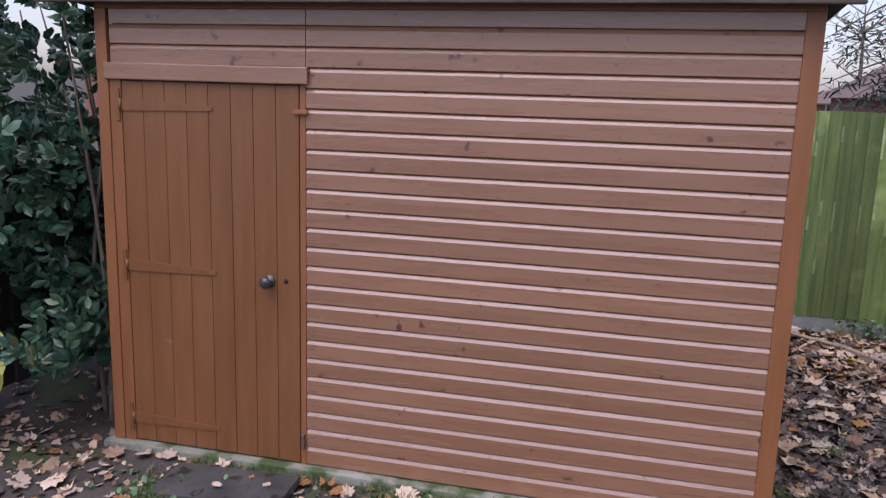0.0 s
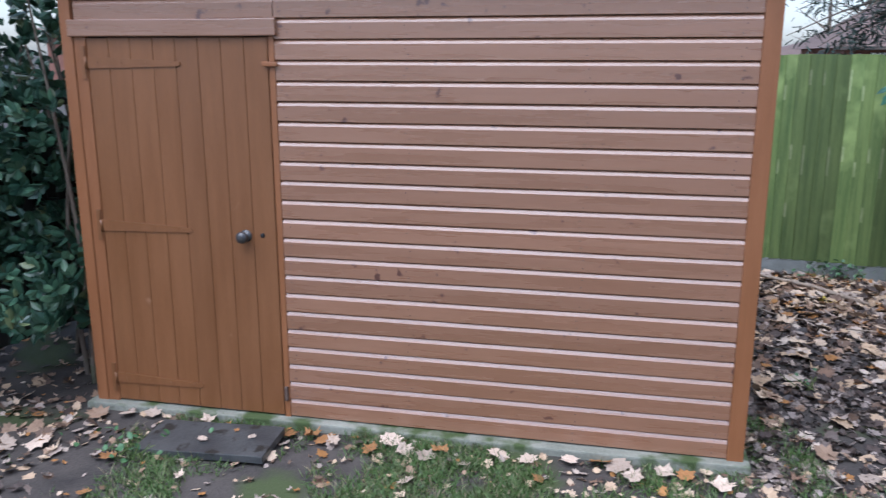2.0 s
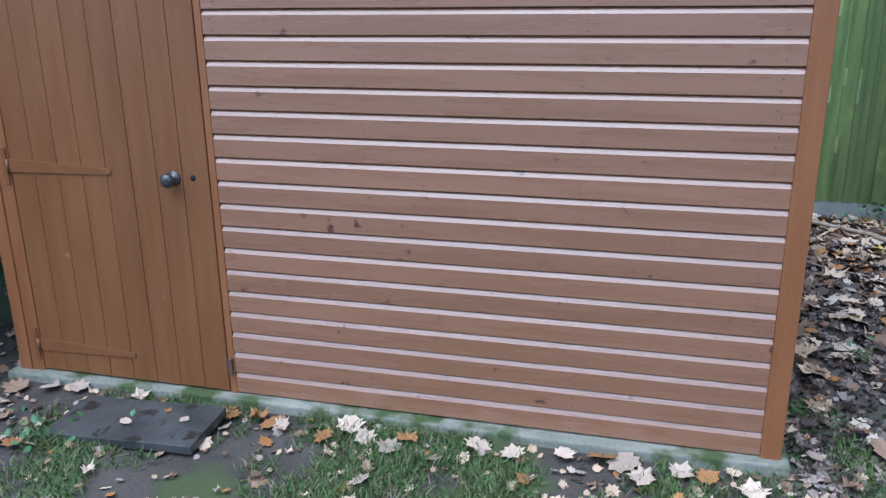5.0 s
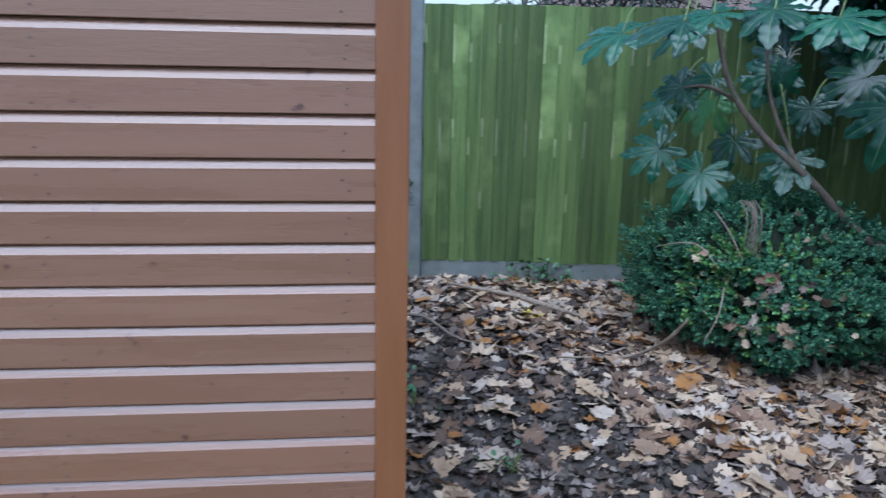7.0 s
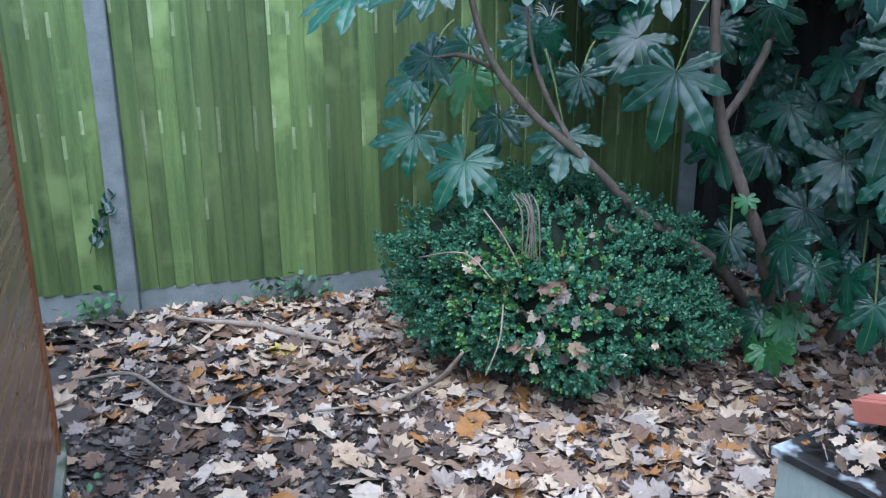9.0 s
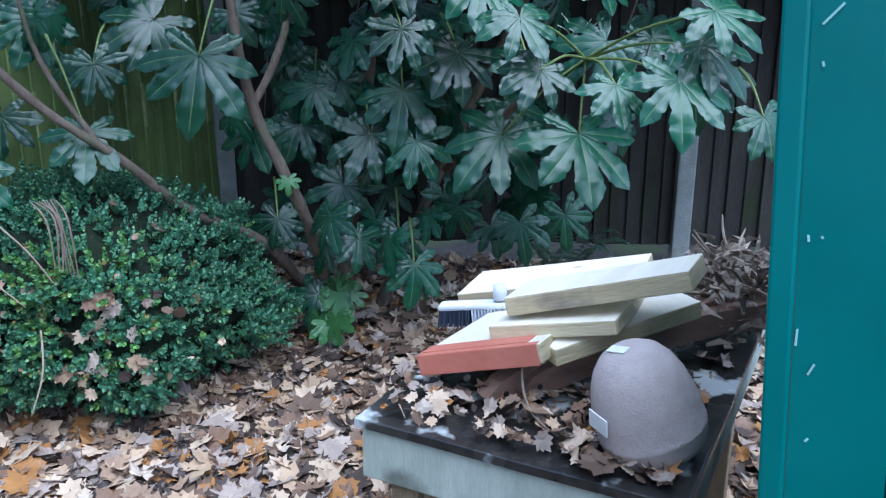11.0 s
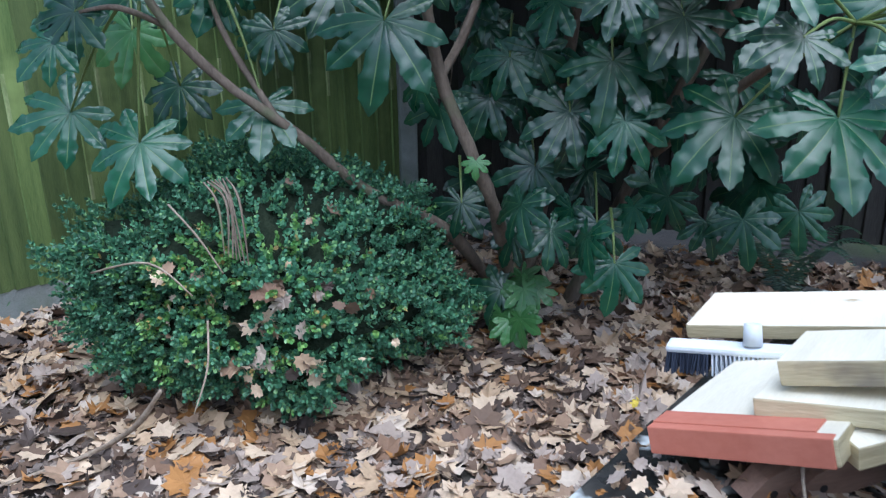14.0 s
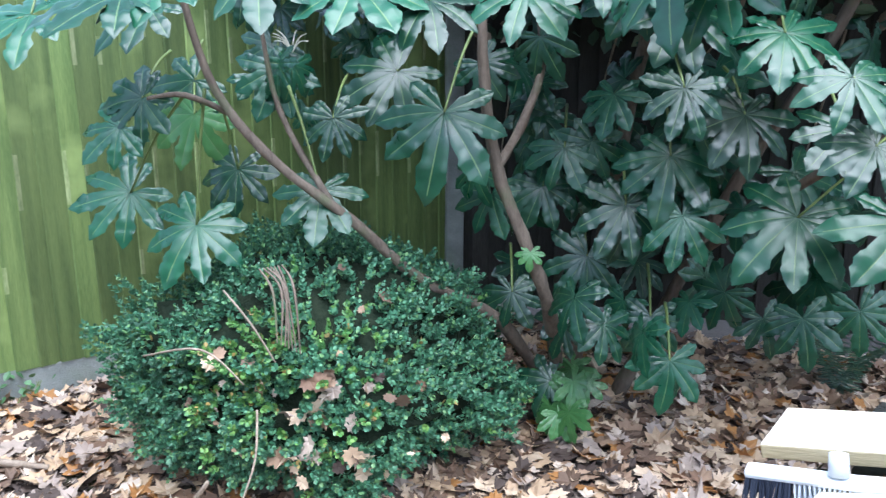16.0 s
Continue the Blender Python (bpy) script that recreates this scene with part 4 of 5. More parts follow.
reach = [
    (1.58, 2.44, 1.82, 0.30, -75, 1.6), (1.72, 2.40, 1.86, 0.28, -60, 1.6), (1.95, 2.2, 1.88, 0.25, 20, 1.3), (2.15, 1.95, 1.84, 0.26, 30, 1.2),
    (1.68, 2.64, 1.47, 0.20, -60, 0.4), (1.60, 2.67, 1.37, 0.17, -70, 0.4), (1.42, 2.96, 1.76, 0.30, -75, 1.2), (1.84, 2.95, 1.80, 0.24, -40, 0.9)]
joints = {0: (1.80, 2.56, 1.48), 1: (1.88, 2.56, 1.50), 2: (2.20, 2.52, 1.5), 3: (1.92, 2.56, 1.5), 6: (2.70, 1.98, 1.75)}
k = 0
for group in (hang, crown, path_side, reach):
    for i, (x, y, z, s, a, tl_) in enumerate(group):
        k += 1
        pale_one = group is hang and i == 4
        add_leaf(fatsia, (x, y, z), s * 1.08, a, tl_ * 1.5, (PMESH if pale_one else FMESH)[k % (3 if pale_one else 7)], rnd.uniform(-0.15, 0.15))
        if group is hang and i in joints:
            e = joints[i]
        elif group is path_side and x < 3.2 and y < 0.9:
            e = (3.42, 0.70, 1.40)
        elif group is crown and i in (5, 6):
            e = (3.42, 0.70, 1.40)
        else:
            e = (x + 0.13 + 0.05 * math.sin(k), y + 0.16, z + 0.16)
        stalk(fatsia, e, (x, y, z), 0.0055)
r = random.Random(5)


def fill(n, box, size, mesh, tilt, seed):
    r = random.Random(seed)
    x0, x1, y0, y1, z0, z1 = box
    c = 0
    while c < n:
        x, y, z = r.uniform(x0, x1), r.uniform(y0, y1), r.uniform(z0, z1)
        if x > 3.6 and y > 3.2 - 1.6 * (x - 3.8) or y > 3.35:
            continue
        add_leaf(fatsia, (x, y, z), r.uniform(*size), r.gauss(0, 28), max(0.1, r.gauss(tilt, 0.25)), mesh[r.randrange(len(mesh))], r.gauss(0, 0.9))
        c += 1


fill(30, (3.25, 4.2, 1.3, 2.6, 0.55, 1.75), (0.17, 0.26), FMESH, 0.4, 31)
fill(20, (3.4, 4.4, 0.3, 1.9, 1.15, 2.2), (0.18, 0.27), FMESH, 0.5, 32)
# overhead leaves, mostly above the view, added to shade what is below
fill(46, (2.3, 4.2, 0.9, 2.9, 1.85, 2.7), (0.18, 0.28), FMESH, 0.9, 33)
fill(10, (3.0, 3.35, 1.75, 2.0, 0.12, 0.30), (0.11, 0.16), PMESH, 0.8, 34)
# unseen canopy added to darken the right end of the green fence
fill(110, (2.25, 3.7, 2.5, 3.4, 2.05, 2.9), (0.24, 0.34), FMESH, 1.2, 41)
fill(10, (2.9, 3.3, 1.9, 2.3, 1.0, 1.75), (0.16, 0.22), FMESH, 0.4, 35)
fill(14, (2.1, 2.9, 2.6, 3.2, 1.3, 1.9), (0.15, 0.22), FMESH, 0.4, 36)
# unseen high crown, added only to block light from the back corner
fill(230, (3.5, 5.6, -0.7, 2.8, 2.2, 3.4), (0.26, 0.36), FMESH, 1.2, 37)
fill(11, (2.95, 3.5, 1.45, 2.1, 0.22, 0.75), (0.13, 0.20), FMESH, 0.4, 38)
fill(14, (3.4, 4.3, 0.9, 2.3, 0.5, 1.3), (0.16, 0.24), FMESH, 0.4, 39)
# more out-of-view leaves that cast shade on the stems and inner leaves
fill(120, (2.85, 3.8, 1.1, 3.1, 2.25, 3.2), (0.26, 0.36), FMESH, 1.2, 40)
add_leaf(fatsia, (2.80, 1.79, 0.885), 0.075, 0, 0.4, PMESH[1])

# creamy flower heads
CREAM = material("cream_flower", (0.55, 0.53, 0.42), (0.70, 0.68, 0.58), 20, 0.7, 0.3)


def flower_head(x, y, z, s, seed):
    r = random.Random(seed)
    f = empty("flower_head", pose(x, y, z))
    f["label"] = "branched cream flower head"
    f.parent = fatsia
    bpy.context.view_layer.update()
    f.matrix_parent_inverse = fatsia.matrix_world.inverted()
    sv = turned([(0.35, -0.9), (0.9, -0.4), (1.0, 0.1), (0.6, 0.8)], 6)
    bv = np.array([v.co[:] for v in sv.verts])
    bf = [tuple(q.index for q in p.verts) for p in sv.faces]
    sv.free()
    mats = []
    for i in range(11):
        d = Vector((r.gauss(0, 1), r.gauss(0, 1), r.uniform(0.1, 1.3))).normalized()
        e = d * s * r.uniform(0.7, 1.0)
        part("stem", tube([(0, 0, -s * 0.4), e * 0.5, e], [0.0035, 0.0025, 0.002], 5), CREAM, f)
        for j in range(16):
            q = Vector((r.gauss(0, 1), r.gauss(0, 1), r.gauss(0, 1))).normalized() * 0.018
            mats.append(Matrix.Translation(e + q) @ Matrix.Diagonal((0.0055, 0.0055, 0.0055, 1)))
    tagged(scatter("florets", bv, bf, mats, CREAM, f), kind="stuff")


flower_head(3.52, 0.78, 1.47, 0.14, 1)
flower_head(2.30, 2.66, 1.66, 0.09, 2)


# ---- rounded evergreen bush ----
bush = tagged(empty("evergreen_bush", pose(2.29, 2.51, 0)), "rounded small-leaved evergreen bush with dead leaves caught in it", "bush")
bpy.context.view_layer.update()


def dome(d, grow=1.0):
    """A point of the bush's uneven outline in direction d, about the bush's middle."""
    k = 0.98 + 0.20 * noise.noise(d * 2.0 + Vector((3, 1, 0))) + 0.19 * noise.noise(d * 4.7)
    rz = 0.57 * (1 - 0.30 * max(0.0, 0.71 * d.x - 0.70 * d.y)) if d.z > 0 else 0.36
    return Vector((d.x * 0.80 * k, d.y * 0.76 * k, d.z * rz * k * (1.0 + 0.10 * max(d.y, 0)))) * grow + Vector((0, 0, 0.33))


# solid core under the leaves; its dark colour replaces interior shade
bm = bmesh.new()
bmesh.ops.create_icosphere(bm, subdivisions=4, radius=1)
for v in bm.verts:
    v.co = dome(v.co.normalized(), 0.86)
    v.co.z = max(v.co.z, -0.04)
part("twig_mass", bm, BOXCORE, bush, "solid near-black core standing for shade among inner twigs", smooth=True)
ov = []
for x, y, z in ((0, 0, 0), (0.32, 0.32, 0.05), (0.36, 0.66, 0.03), (0, 1, -0.04), (-0.36, 0.66, 0.03), (-0.32, 0.32, 0.05), (0, 0.5, -0.02)):
    ov.append((x, y, z))
ov = np.array(ov)
of = [(0, 1, 6), (1, 2, 6), (2, 3, 6), (3, 4, 6), (4, 5, 6), (5, 0, 6)]


def sprigs(n, seed, surface, leaf, per, spread):
    """Leafy shoots: pairs of small leaves along a short stem that points outwards."""
    r, out = random.Random(seed), []
    for _ in range(n):
        p, d = surface(r)
        if p is None:
            continue
        d = (d + Vector((r.gauss(0, 0.4), r.gauss(0, 0.4), r.gauss(0.25, 0.4)))).normalized()
        q = d.to_track_quat("Y", "Z").to_matrix().to_4x4()
        ln = r.uniform(0.5, 1.1) * spread
        for j in range(per):
            t = j / per
            a = 137.5 * j
            s = leaf * r.uniform(0.7, 1.15) * (1.0 - 0.35 * t)
            m = Matrix.Translation(p) @ q @ pose(0, ln * t, 0) @ pose(0, 0, 0, 0, a, 0) @ pose(0, 0, 0, r.uniform(20, 60), 0, 0)
            out.append(m @ Matrix.Diagonal((s, s, s, 1)))
    return out


def bush_skin(r):
    d = Vector((r.gauss(0, 1), r.gauss(0, 1), r.gauss(0.15, 0.8))).normalized()
    clump = noise.noise(d * 5.5 + Vector((2, 8, 1)))
    if clump < -0.12 and r.random() < 0.75:
        return None, None
    p = dome(d, r.uniform(0.84, 0.99) + 0.10 * clump)
    if p.z < 0.02:
        return None, None
    return p, d


def fresh_skin(r):
    """The sparser yellow-green side of the bush towards the shed."""
    d = Vector((r.gauss(-0.62, 0.34), r.gauss(-0.62, 0.32), r.gauss(0.35, 0.35))).normalized()
    if noise.noise(d * 6.0) < -0.1:
        return None, None
    return dome(d, r.uniform(0.93, 1.04)), d


shoots = sprigs(8200, 41, bush_skin, 0.026, 11, 0.07)
tagged(scatter("small_leaves", ov, of, shoots, BOX, bush), kind="stuff")
tagged(scatter("fresh_leaves", ov, of, sprigs(260, 43, fresh_skin, 0.026, 10, 0.07), BOXFRESH, bush), kind="stuff")
r = random.Random(9)
caught = []
for _ in range(60):
    d = Vector((r.uniform(-1, 0.1), r.uniform(-1, -0.2), r.uniform(-0.3, 0.8))).normalized()
    p = dome(d, 1.02) + bush.location
    if noise.noise(p * 3) > -0.05:
        caught.append(Matrix.Translation(p) @ d.to_track_quat("Z", "Y").to_matrix().to_4x4() @ leaf_pose(0, 0, 0, r.uniform(0.035, 0.075), 40, r))
for i in range(20):
    d = Vector((r.gauss(-0.45, 0.12), r.gauss(-0.78, 0.10), r.uniform(-0.15, 0.45))).normalized()
    p = dome(d, 1.0) + bush.location
    caught.append(Matrix.Translation(p) @ d.to_track_quat("Z", "Y").to_matrix().to_4x4() @ leaf_pose(0, 0, 0.01, r.uniform(0.05, 0.085), 30, r))
tagged(scatter("caught_leaves", SHAPES, LEAF_F, caught, LEAFLIT), "dry maple leaves caught in the bush", "leaf litter", kind="stuff")
for a, b, c, w in (((1.50, 2.35, 0.62), (1.60, 2.08, 0.70), (1.68, 1.95, 0.60), 0.004), ((1.72, 2.15, 0.86), (1.74, 2.0, 0.78), (1.78, 1.92, 0.66), 0.004),
                   ((1.72, 1.95, 0.5), (1.66, 1.86, 0.38), (1.58, 1.82, 0.26), 0.004)):
    o = part("bare_twig", tube([a, b, c], [w, w, w * 0.6], 6), DRYSTICK, bush, smooth=True)
    o.matrix_basis = bush.matrix_world.inverted()
for i in range(7):
    x = 1.84 + 0.014 * i
    o = part("dead_frond", tube([(x, 2.12, 0.92), (x + 0.02 * math.sin(i), 2.03, 0.86), (x - 0.02, 1.98, 0.70 - 0.01 * i)], [0.003, 0.005, 0.002], 5), BARK, bush, "withered grey-brown frond")
    o.matrix_basis = bush.matrix_world.inverted()


def stick(pts, rad, label):
    o = part("fallen_stick", tube(pts, rad, 7, 0.4, len(pts)), DRYSTICK, smooth=True)
    return tagged(o, label, "stick", "fallen sticks")


stick([(0.50, 3.67, 0.03), (0.62, 3.50, 0.05), (0.91, 3.35, 0.03), (1.12, 3.12, 0.02), (1.28, 2.96, 0.01)], [0.010, 0.014, 0.018, 0.018, 0.010], "crooked grey fallen branch on leaf litter")
stick([(0.02, 2.99, 0.02), (0.25, 2.90, 0.05), (0.42, 2.60, 0.02), (0.58, 2.45, 0.02)], [0.008, 0.010, 0.009, 0.005], "thin crooked fallen stick on leaf litter")
stick([(0.60, 2.48, 0.01), (0.75, 2.335, 0.03)], [0.007, 0.005], "short dry stick on leaf litter")
stick([(0.95, 2.25, 0.02), (1.33, 2.21, 0.03), (1.44, 1.98, 0.20), (1.50, 1.86, 0.36)], [0.005, 0.008, 0.010, 0.007], "long dry stick leaning into the bush")
stick([(0.30, 0.107, 0.0), (0.367, -0.128, 0.01)], [0.009, 0.006], "short broken stick on bare earth")
stick([(3.5, 1.05, 0.0), (4.0, 0.8, 0.05), (4.5, 0.9, 0.02)], [0.02, 0.025, 0.015], "dark fallen branch under the shrub")

# dry stems and leaves behind the planks
r = random.Random(44)
bun = tagged(empty("dry_plant_bundle", pose(2.50, -0.22, 0.90)), "bundle of withered brown leaves and stems on the table", "dead plant")
strip = np.array([(-0.008, 0, 0), (0.008, 0, 0.002), (0.011, 0.05, 0.012), (-0.009, 0.05, 0.006), (0.003, 0.11, -0.004)])
ms = [pose(r.gauss(0, 0.085), r.gauss(0, 0.07), r.uniform(-0.12, 0.08), r.uniform(-60, 60), r.uniform(-90, 90), r.uniform(0, 360)) @ Matrix.Diagonal((0.6, r.uniform(0.35, 0.7), 1.5, 1)) for _ in range(620)]
tagged(scatter("withered_leaves", strip, [(0, 1, 2, 3), (3, 2, 4)], ms, DRYSTICK, bun), kind="stuff")

for i in range(12):
    e = Vector((r.gauss(0, 0.12), r.gauss(0, 0.09), r.uniform(0.0, 0.14)))
    part("stem", tube([(0.1, -0.05, -0.08), e * 0.5, e], [0.006, 0.005, 0.002], 5), DRYSTICK, bun)

# ---- weeds and ivy at the fence foot ----
WEED = material("bright_weed_leaf", (0.05, 0.13, 0.05), (0.08, 0.18, 0.07), 9, 0.45, 0.2)


def weed(x, y, n, s, spread, seed, label, name="weed"):
    r = random.Random(seed)
    w = tagged(empty(name, pose(x, y, GZ)), label, "plant", "small weeds")
    ms = [pose(r.gauss(0, spread), r.gauss(0, 0.04), abs(r.gauss(0.08, 0.05)), r.uniform(10, 60), r.uniform(-30, 30), r.uniform(0, 360)) @ Matrix.Diagonal((s, s * r.uniform(0.7, 1.2), s, 1)) for _ in range(n)]
    tagged(scatter("leaves", ov, of, ms, WEED, w), kind="stuff")
    for i in range(5):
        part("stem", tube([(r.gauss(0, spread * 0.6), 0, 0), (r.gauss(0, spread), 0, 0.10)], [0.003, 0.002], 5), STALK, w)


weed(1.15, 3.80, 70, 0.05, 0.10, 1, "low green weeds at the foot of the fence")
weed(1.40, 3.76, 22, 0.045, 0.04, 2, "low green weeds at the foot of the fence")
weed(0.10, 3.88, 40, 0.06, 0.08, 3, "leafy weeds in the corner by the post")
weed(0.45, 1.1, 10, 0.03, 0.06, 4, "tiny green seedlings on bare earth")
weed(0.12, 1.75, 14, 0.03, 0.03, 5, "small weeds at the foot of the shed")
weed(-3.05, -0.55, 30, 0.04, 0.14, 6, "low green weeds among grass")
ivy = tagged(empty("ivy", pose(0.18, 3.93, 0.5)), "sprig of ivy climbing the fence post", "plant")
r = random.Random(3)
ms = [pose(-0.06 + 0.14 * t + r.gauss(0, 0.02), r.uniform(-0.04, 0), -0.10 + 0.32 * t + r.gauss(0, 0.03), 60, r.uniform(-40, 40), r.uniform(-60, 60)) @ Matrix.Diagonal((0.06, 0.06, 0.06, 1))
      for t in [i / 26 for i in range(27)]]
tagged(scatter("leaves", ov, of, ms, FATSIA, ivy), kind="stuff")
part("stem", tube([(-0.08, 0, -0.12), (0, 0, 0.08), (0.08, 0, 0.22)], [0.004, 0.003, 0.002], 5), BARK, ivy)

# ---- laurel hedge beside the shed ----
hedge = tagged(empty("laurel_shrub", pose(-4.52, 0.54, 0)), "tall dark green laurel shrub beside the shed", "shrub")
bpy.context.view_layer.update()


def hedge_skin(r):
    x, y, z = r.uniform(-5.6, -3.55), r.uniform(-0.55, 1.6), r.uniform(0.35, 2.95)
    low = 0.22 + 0.28 * max(0.0, (-4.3 - x)) + 0.25 * noise.noise(Vector((x * 2, y * 2, 0)))
    if z < low or (z > 1.8 and r.random() < 0.5):
        return None, None
    if noise.noise(Vector((x * 1.8, y * 1.8, z * 1.8))) < -0.16:
        return None, None
    if x > -3.85 and 1.0 < z < 1.55 and r.random() < 0.8:
        return None, None
    if x > -3.9 and z > 1.5 and r.random() < 0.75:
        return None, None
    return Vector((x + 4.4, y - 0.5, z)), Vector((r.gauss(0.1, 0.5), -0.8, r.gauss(0.1, 0.4))).normalized()


tagged(scatter("leaves", ov * np.array((0.62, 1, 1)), of, sprigs(3800, 51, hedge_skin, 0.12, 7, 0.12), LAUREL, hedge), kind="stuff")
r = random.Random(52)
for i in range(16):
    x, y = r.uniform(-1.5, 0.75), r.uniform(-0.3, 0.9)
    part("stem", tube([(x, y, -0.1), (x + r.gauss(0, 0.08), y, 1.0), (x + r.gauss(0, 0.25), y + r.gauss(0, 0.1), 2.5)], [0.018, 0.013, 0.005], 7), BARK, hedge, smooth=True)
for i in range(14):
    x = r.uniform(0.35, 0.85)
    part("cane", tube([(x + 0.05, 0.9, 0.2), (x + r.gauss(0, 0.03), 0.9, 1.5), (x + r.gauss(0, 0.12), 0.9, 3.0)], [0.011, 0.009, 0.005], 6), STALK if i % 3 else BARK, hedge, "slim upright cane")
yel = []
for i in range(26):
    yel.append(pose(0.30 + r.gauss(0, 0.12), -0.85 + r.gauss(0, 0.05), 0.62 + r.gauss(0, 0.11), r.uniform(-70, 10), r.uniform(-30, 30), r.uniform(120, 240)) @ Matrix.Diagonal((0.07, 0.12, 0.1, 1)))
tagged(scatter("yellow_leaves", ov, of, yel, YELLOWGREEN, hedge), kind="stuff")
for dx in (0.16, 0.28):
    part("stem", tube([(dx, -0.8, -0.08), (dx + 0.03, -0.8, 0.35), (dx - 0.05, -0.75, 0.8)], [0.025, 0.02, 0.012], 8, 0.3), BARK, hedge, smooth=True)
fence("fence_dark", (-5.0, -2.4), (-4.3, 1.7), 1.5, FENCEDARK, "weathered timber fence behind the laurel, boards coloured dark as if shaded", 50)
fence("fence_green", (-6.9, 5.0), (-3.4, 4.52), 1.95, FENCE, "close-board timber fence covered in bright green algae", 60)

# ---- climbers on top of the shaded fence ----
climb = tagged(empty("climber", pose(4.9, 0.9, 1.7)), "tangled climber with dry brown and green leaves over the fence", "climbing plant")
r = random.Random(61)
gm, dm = [], []
for i in range(900):
    t = r.random()
    p = Vector((-1.05 + 2.3 * t, 2.4 - 3.9 * t, 0)) + Vector((r.gauss(-0.15, 0.18), r.gauss(0, 0.15), abs(r.gauss(0, 0.5))))
    m = pose(*p, r.uniform(-90, 30), r.uniform(-60, 60), r.uniform(0, 360)) @ Matrix.Diagonal((0.09, 0.12, 0.1, 1))
    (gm if r.random() < 0.75 else dm).append(m)
tagged(scatter("green_leaves", ov, of, gm, LAUREL, climb), kind="stuff")
tagged(scatter("dry_leaves", ov, of, dm, DRYSTICK, climb), kind="stuff")
for i in range(8):
    t = i / 8
    b = Vector((-0.9 + 2.2 * t, 2.1 - 3.6 * t, 0.35))
    part("stem", tube([b, b + Vector((-0.2, -0.1, -0.3)), b + Vector((-0.15, 0.1, -1.1 + 0.3 * (i % 3)))], [0.008, 0.007, 0.003], 5), DRYSTICK, climb)
fern = tagged(empty("fern", pose(4.55, 1.35, 0)), "dark green fern in deep shade at the fence foot", "fern")
fm = []
for i in range(9):
    a = 40 * i
    for j in range(24):
        t = j / 24
        for sgn in (-1, 1):
            fm.append(pose(0, 0, 0, 0, 0, a) @ pose(0.0, 0.42 * t, 0.30 * math.sin(2.2 * t), 0, 0, sgn * 75) @ Matrix.Diagonal((0.03, 0.10 * (1 - t) + 0.01, 0.03, 1)))
tagged(scatter("fronds", ov, of, fm, LAUREL, fern), kind="stuff")

# ---- tall evergreen hedge behind the shaded fence ----
tall = tagged(empty("evergreen_hedge", pose(6.0, 1.6, 0)), "tall dark evergreen hedge behind the shaded fence", "hedge")


def tall_skin(r):
    t, w, z = r.random(), r.uniform(0, 0.9), r.uniform(0.6, 4.2)
    return Vector((-1.5 + 3.2 * t + 0.85 * w, 2.7 - 5.2 * t + 0.5 * w, z)), Vector((-0.8, -0.5, r.gauss(0.2, 0.3))).normalized()


tagged(scatter("leaves", ov * np.array((0.7, 1, 1)), of, sprigs(2600, 81, tall_skin, 0.13, 7, 0.12), LAUREL, tall), kind="stuff")
r = random.Random(82)
for i in range(9):
    t = i / 9
    part("trunk", tube([(-1.1 + 3.2 * t, 2.9 - 5.2 * t, -0.1), (-1.1 + 3.2 * t, 3.0 - 5.2 * t, 3.6)], [0.05, 0.02], 7), BARK, tall)

# ---- beyond the fence ----


def house(x0, x1, y, depth, eave, ridge, label, windows):
    h = tagged(empty("house", pose((x0 + x1) / 2, y, 0)), label, "house")
    hw = (x1 - x0) / 2
    part("wall", block((-hw, 0, -0.1), (hw, depth, eave), 0), BRICK, h)
    bm = bmesh.new()
    e = 0.45
    c = [(-hw - e, -e, eave - 0.1), (hw + e, -e, eave - 0.1), (hw + e, depth + e, eave - 0.1), (-hw - e, depth + e, eave - 0.1), (-hw + depth / 2, depth / 2, ridge), (hw - depth / 2, depth / 2, ridge)]
    v = [bm.verts.new(q) for q in c]
    for f in ((0, 1, 5, 4), (1, 2, 5), (2, 3, 4, 5), (3, 0, 4), (0, 3, 2, 1)):
        bm.faces.new([v[i] for i in f])
    part("roof", bm, TILE, h)
    part("gutter", block((-hw - e, -e - 0.08, eave - 0.17), (hw + e, -e, eave - 0.05), 0.02), DARKWOOD, h)
    for wx, wz, ww, wh in windows:
        w = part("window", block((wx - ww / 2, -0.06, wz), (wx + ww / 2, 0.02, wz + wh), 0.01), WHITE, h, "white framed window")
        for k in (-1, 1):
            part("pane", block((wx + k * ww / 4 - ww / 5, -0.075, wz + 0.08), (wx + k * ww / 4 + ww / 5, -0.062, wz + wh - 0.08), 0), GLASS, w)
    return h


house(5.95, 15.95, 25, 7, 2.25, 4.7, "red brick house with tiled hip roof beyond the fence", [(-3.76, 0.85, 0.95, 1.15), (-0.6, 0.85, 1.6, 1.15)])
house(9.0, 19, 62, 8, 1.9, 3.1, "distant brick house with brown roof", [(-2, 0.6, 1.6, 1.2), (2, 0.6, 1.6, 1.2)])
house(-30, -14, 34, 9, 3.2, 6.8, "distant house with grey-brown roof beyond the hedge", [(-4, 1.0, 1.6, 1.3), (3, 1.0, 1.6, 1.3)])
house(-9, 2, 55, 8, 2.6, 5.0, "distant brick house with brown roof", [(-2, 0.6, 1.6, 1.2)])


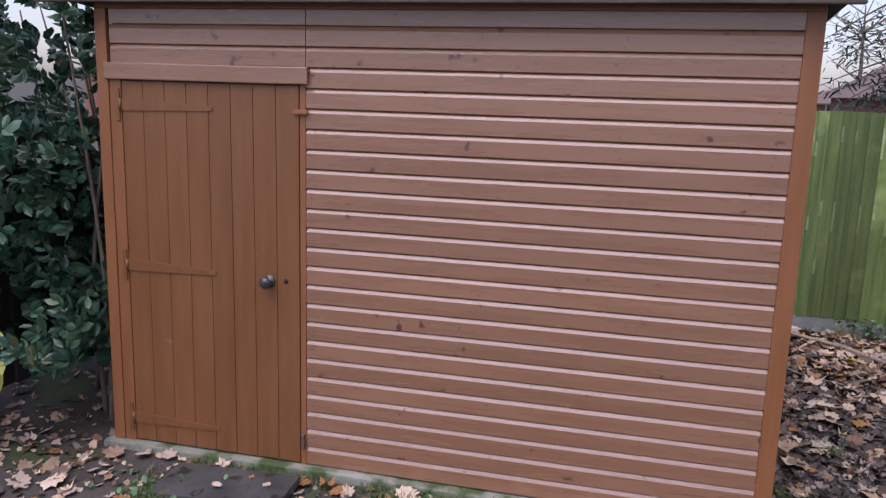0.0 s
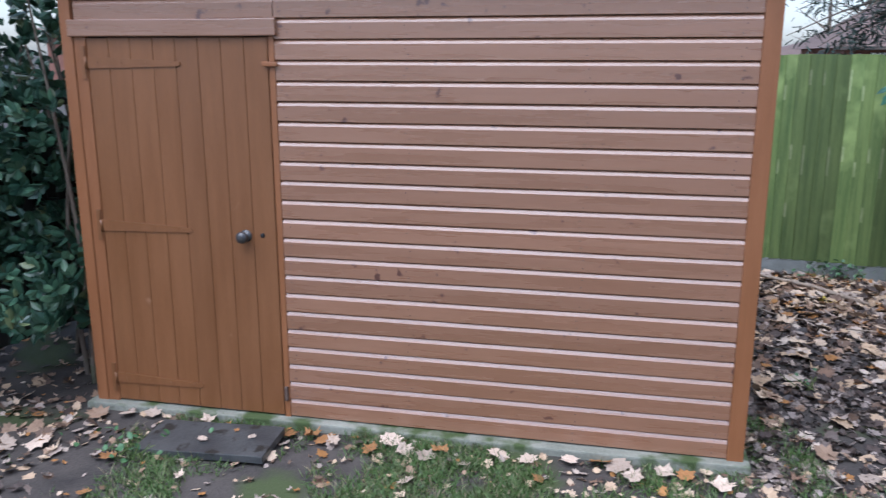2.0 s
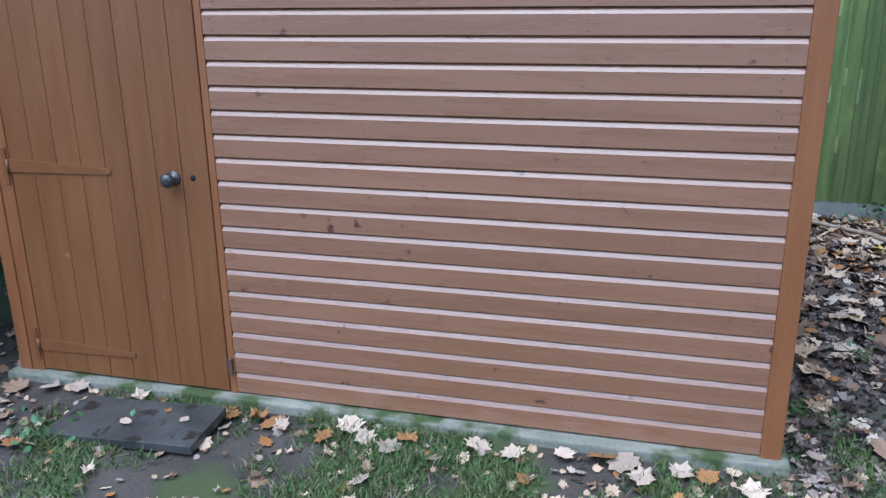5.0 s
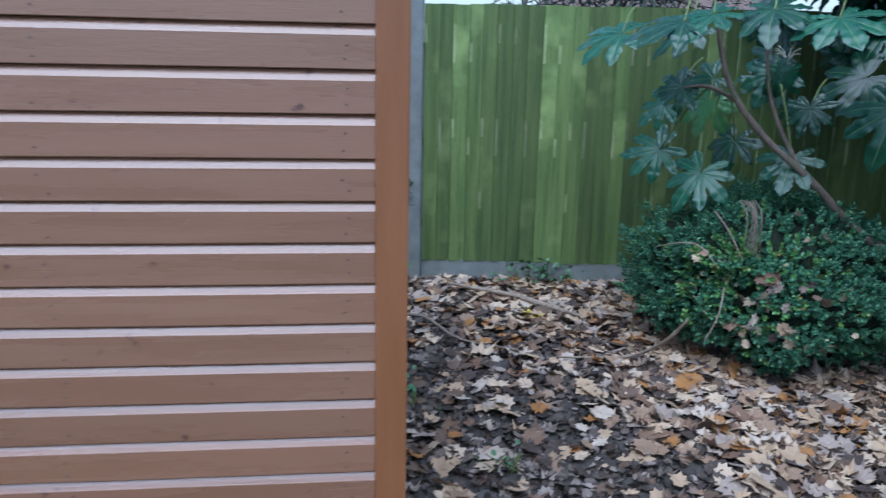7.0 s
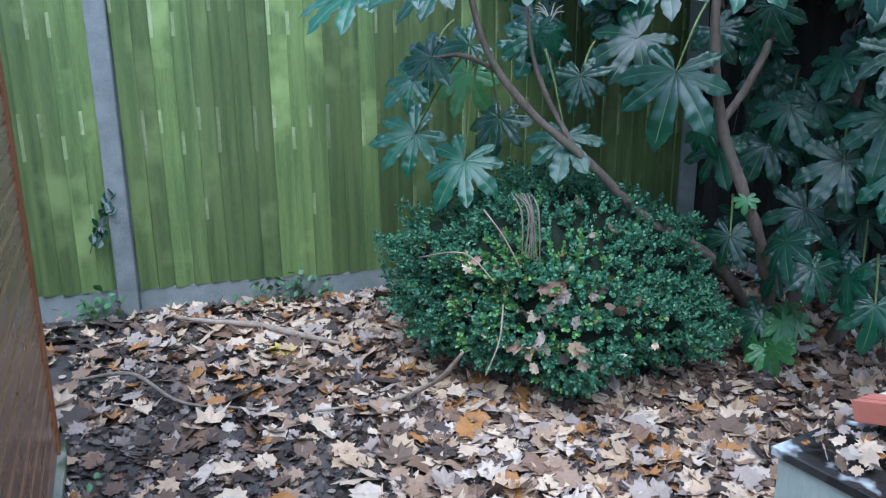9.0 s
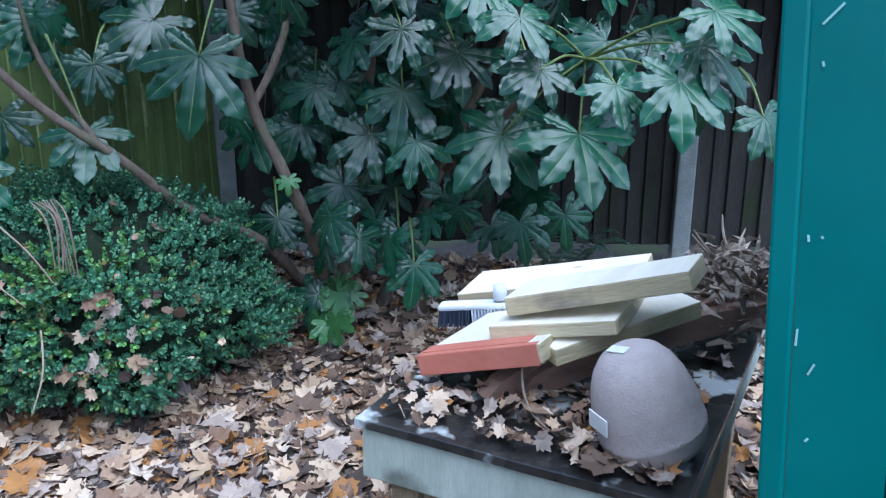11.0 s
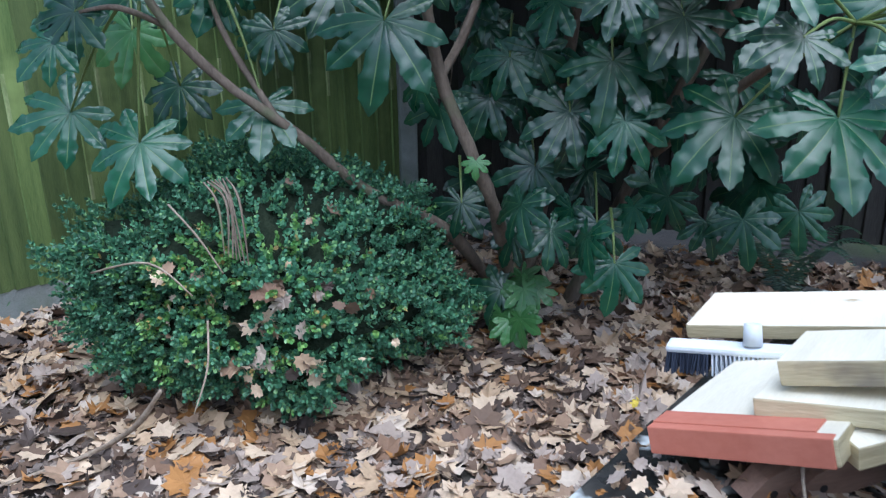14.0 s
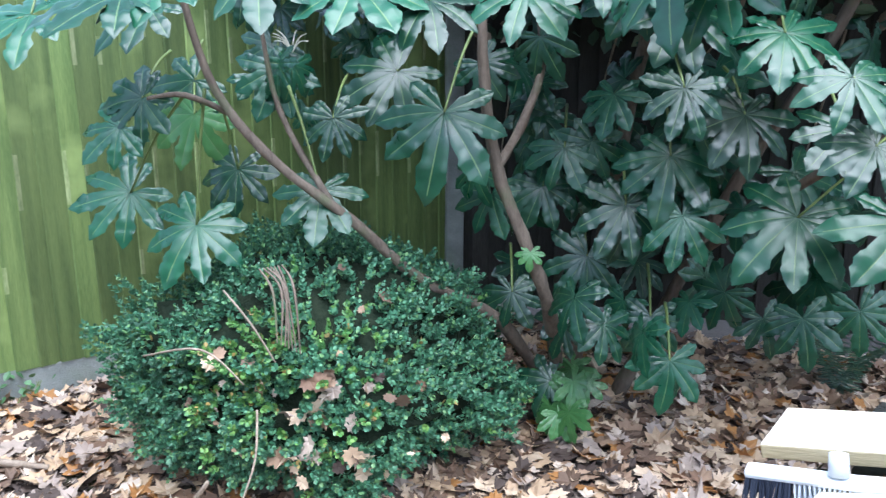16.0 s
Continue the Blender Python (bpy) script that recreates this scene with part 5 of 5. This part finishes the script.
def bare_tree(x, y, h, seed):
    r = random.Random(seed)
    t = tagged(empty("bare_tree", pose(x, y, 0)), "leafless winter tree with fine twigs", "tree", "bare trees beyond the fence")
    part("trunk", tube([(0, 0, -0.2), (0.1, 0, h * 0.4), (0, 0.1, h)], [0.14, 0.09, 0.02], 7), BARK, t)
    for i in range(26):
        z = h * r.uniform(0.25, 0.95)
        a = r.uniform(0, 6.28)
        l = h * r.uniform(0.12, 0.3)
        e = Vector((math.cos(a) * l, math.sin(a) * l, z + l * r.uniform(0.3, 0.9)))
        part("branch", tube([(0, 0, z), e * 0.5 + Vector((0, 0, z * 0.5)), e], [0.03, 0.02, 0.006], 5), BARK, t)
        for j in range(3):
            s = Vector((0, 0, z)).lerp(e, r.uniform(0.4, 0.95))
            part("twig", tube([s, s + Vector((r.gauss(0, 0.35), r.gauss(0, 0.35), r.uniform(0.1, 0.6)))], [0.012, 0.004], 4), BARK, t)


bare_tree(6.4, 30, 5.5, 1)
bare_tree(8.5, 33, 6.5, 2)
bare_tree(-6.5, 16, 6, 3)
bare_tree(-8.5, 14, 7, 4)

# dark conifer whose boughs hang over the fence
con = tagged(empty("conifer", pose(4.3, 12.0, 0)), "tall dark conifer with drooping needle boughs", "tree")
bpy.context.view_layer.update()
part("trunk", tube([(0, 0, -0.2), (0, 0, 4), (0.1, 0, 9)], [0.22, 0.16, 0.04], 9), BARK, con)
r = random.Random(71)
need = np.array([(-0.5, 0, 0), (0.5, 0, 0), (0.35, 1, -0.1), (-0.35, 1, -0.1)])
nm = []
for i in range(74):
    z = 2.75 + 5.6 * (i / 74) ** 1.5
    a = radians(137.5 * i)
    ln = (2.3 - 0.2 * (z - 3)) * r.uniform(0.8, 1.1)
    e = Vector((math.cos(a) * ln, math.sin(a) * ln, z - 0.45 * ln * r.uniform(0.6, 1.1)))
    s = Vector((0, 0, z))
    part("bough", tube([s, s.lerp(e, 0.5) + Vector((0, 0, 0.15)), e], [0.035, 0.02, 0.006], 5), BARK, con)
    for j in range(95):
        t = r.uniform(0.2, 1.0)
        p = s.lerp(e, t) + Vector((r.gauss(0, 0.17), r.gauss(0, 0.17), r.gauss(-0.08, 0.10)))
        nm.append(pose(*p, r.uniform(-60, 20), r.uniform(-40, 40), r.uniform(0, 360)) @ Matrix.Diagonal((0.035, 0.17, 0.1, 1)))
tagged(scatter("needles", need, [(0, 1, 2, 3)], nm, PINE, con), kind="stuff")
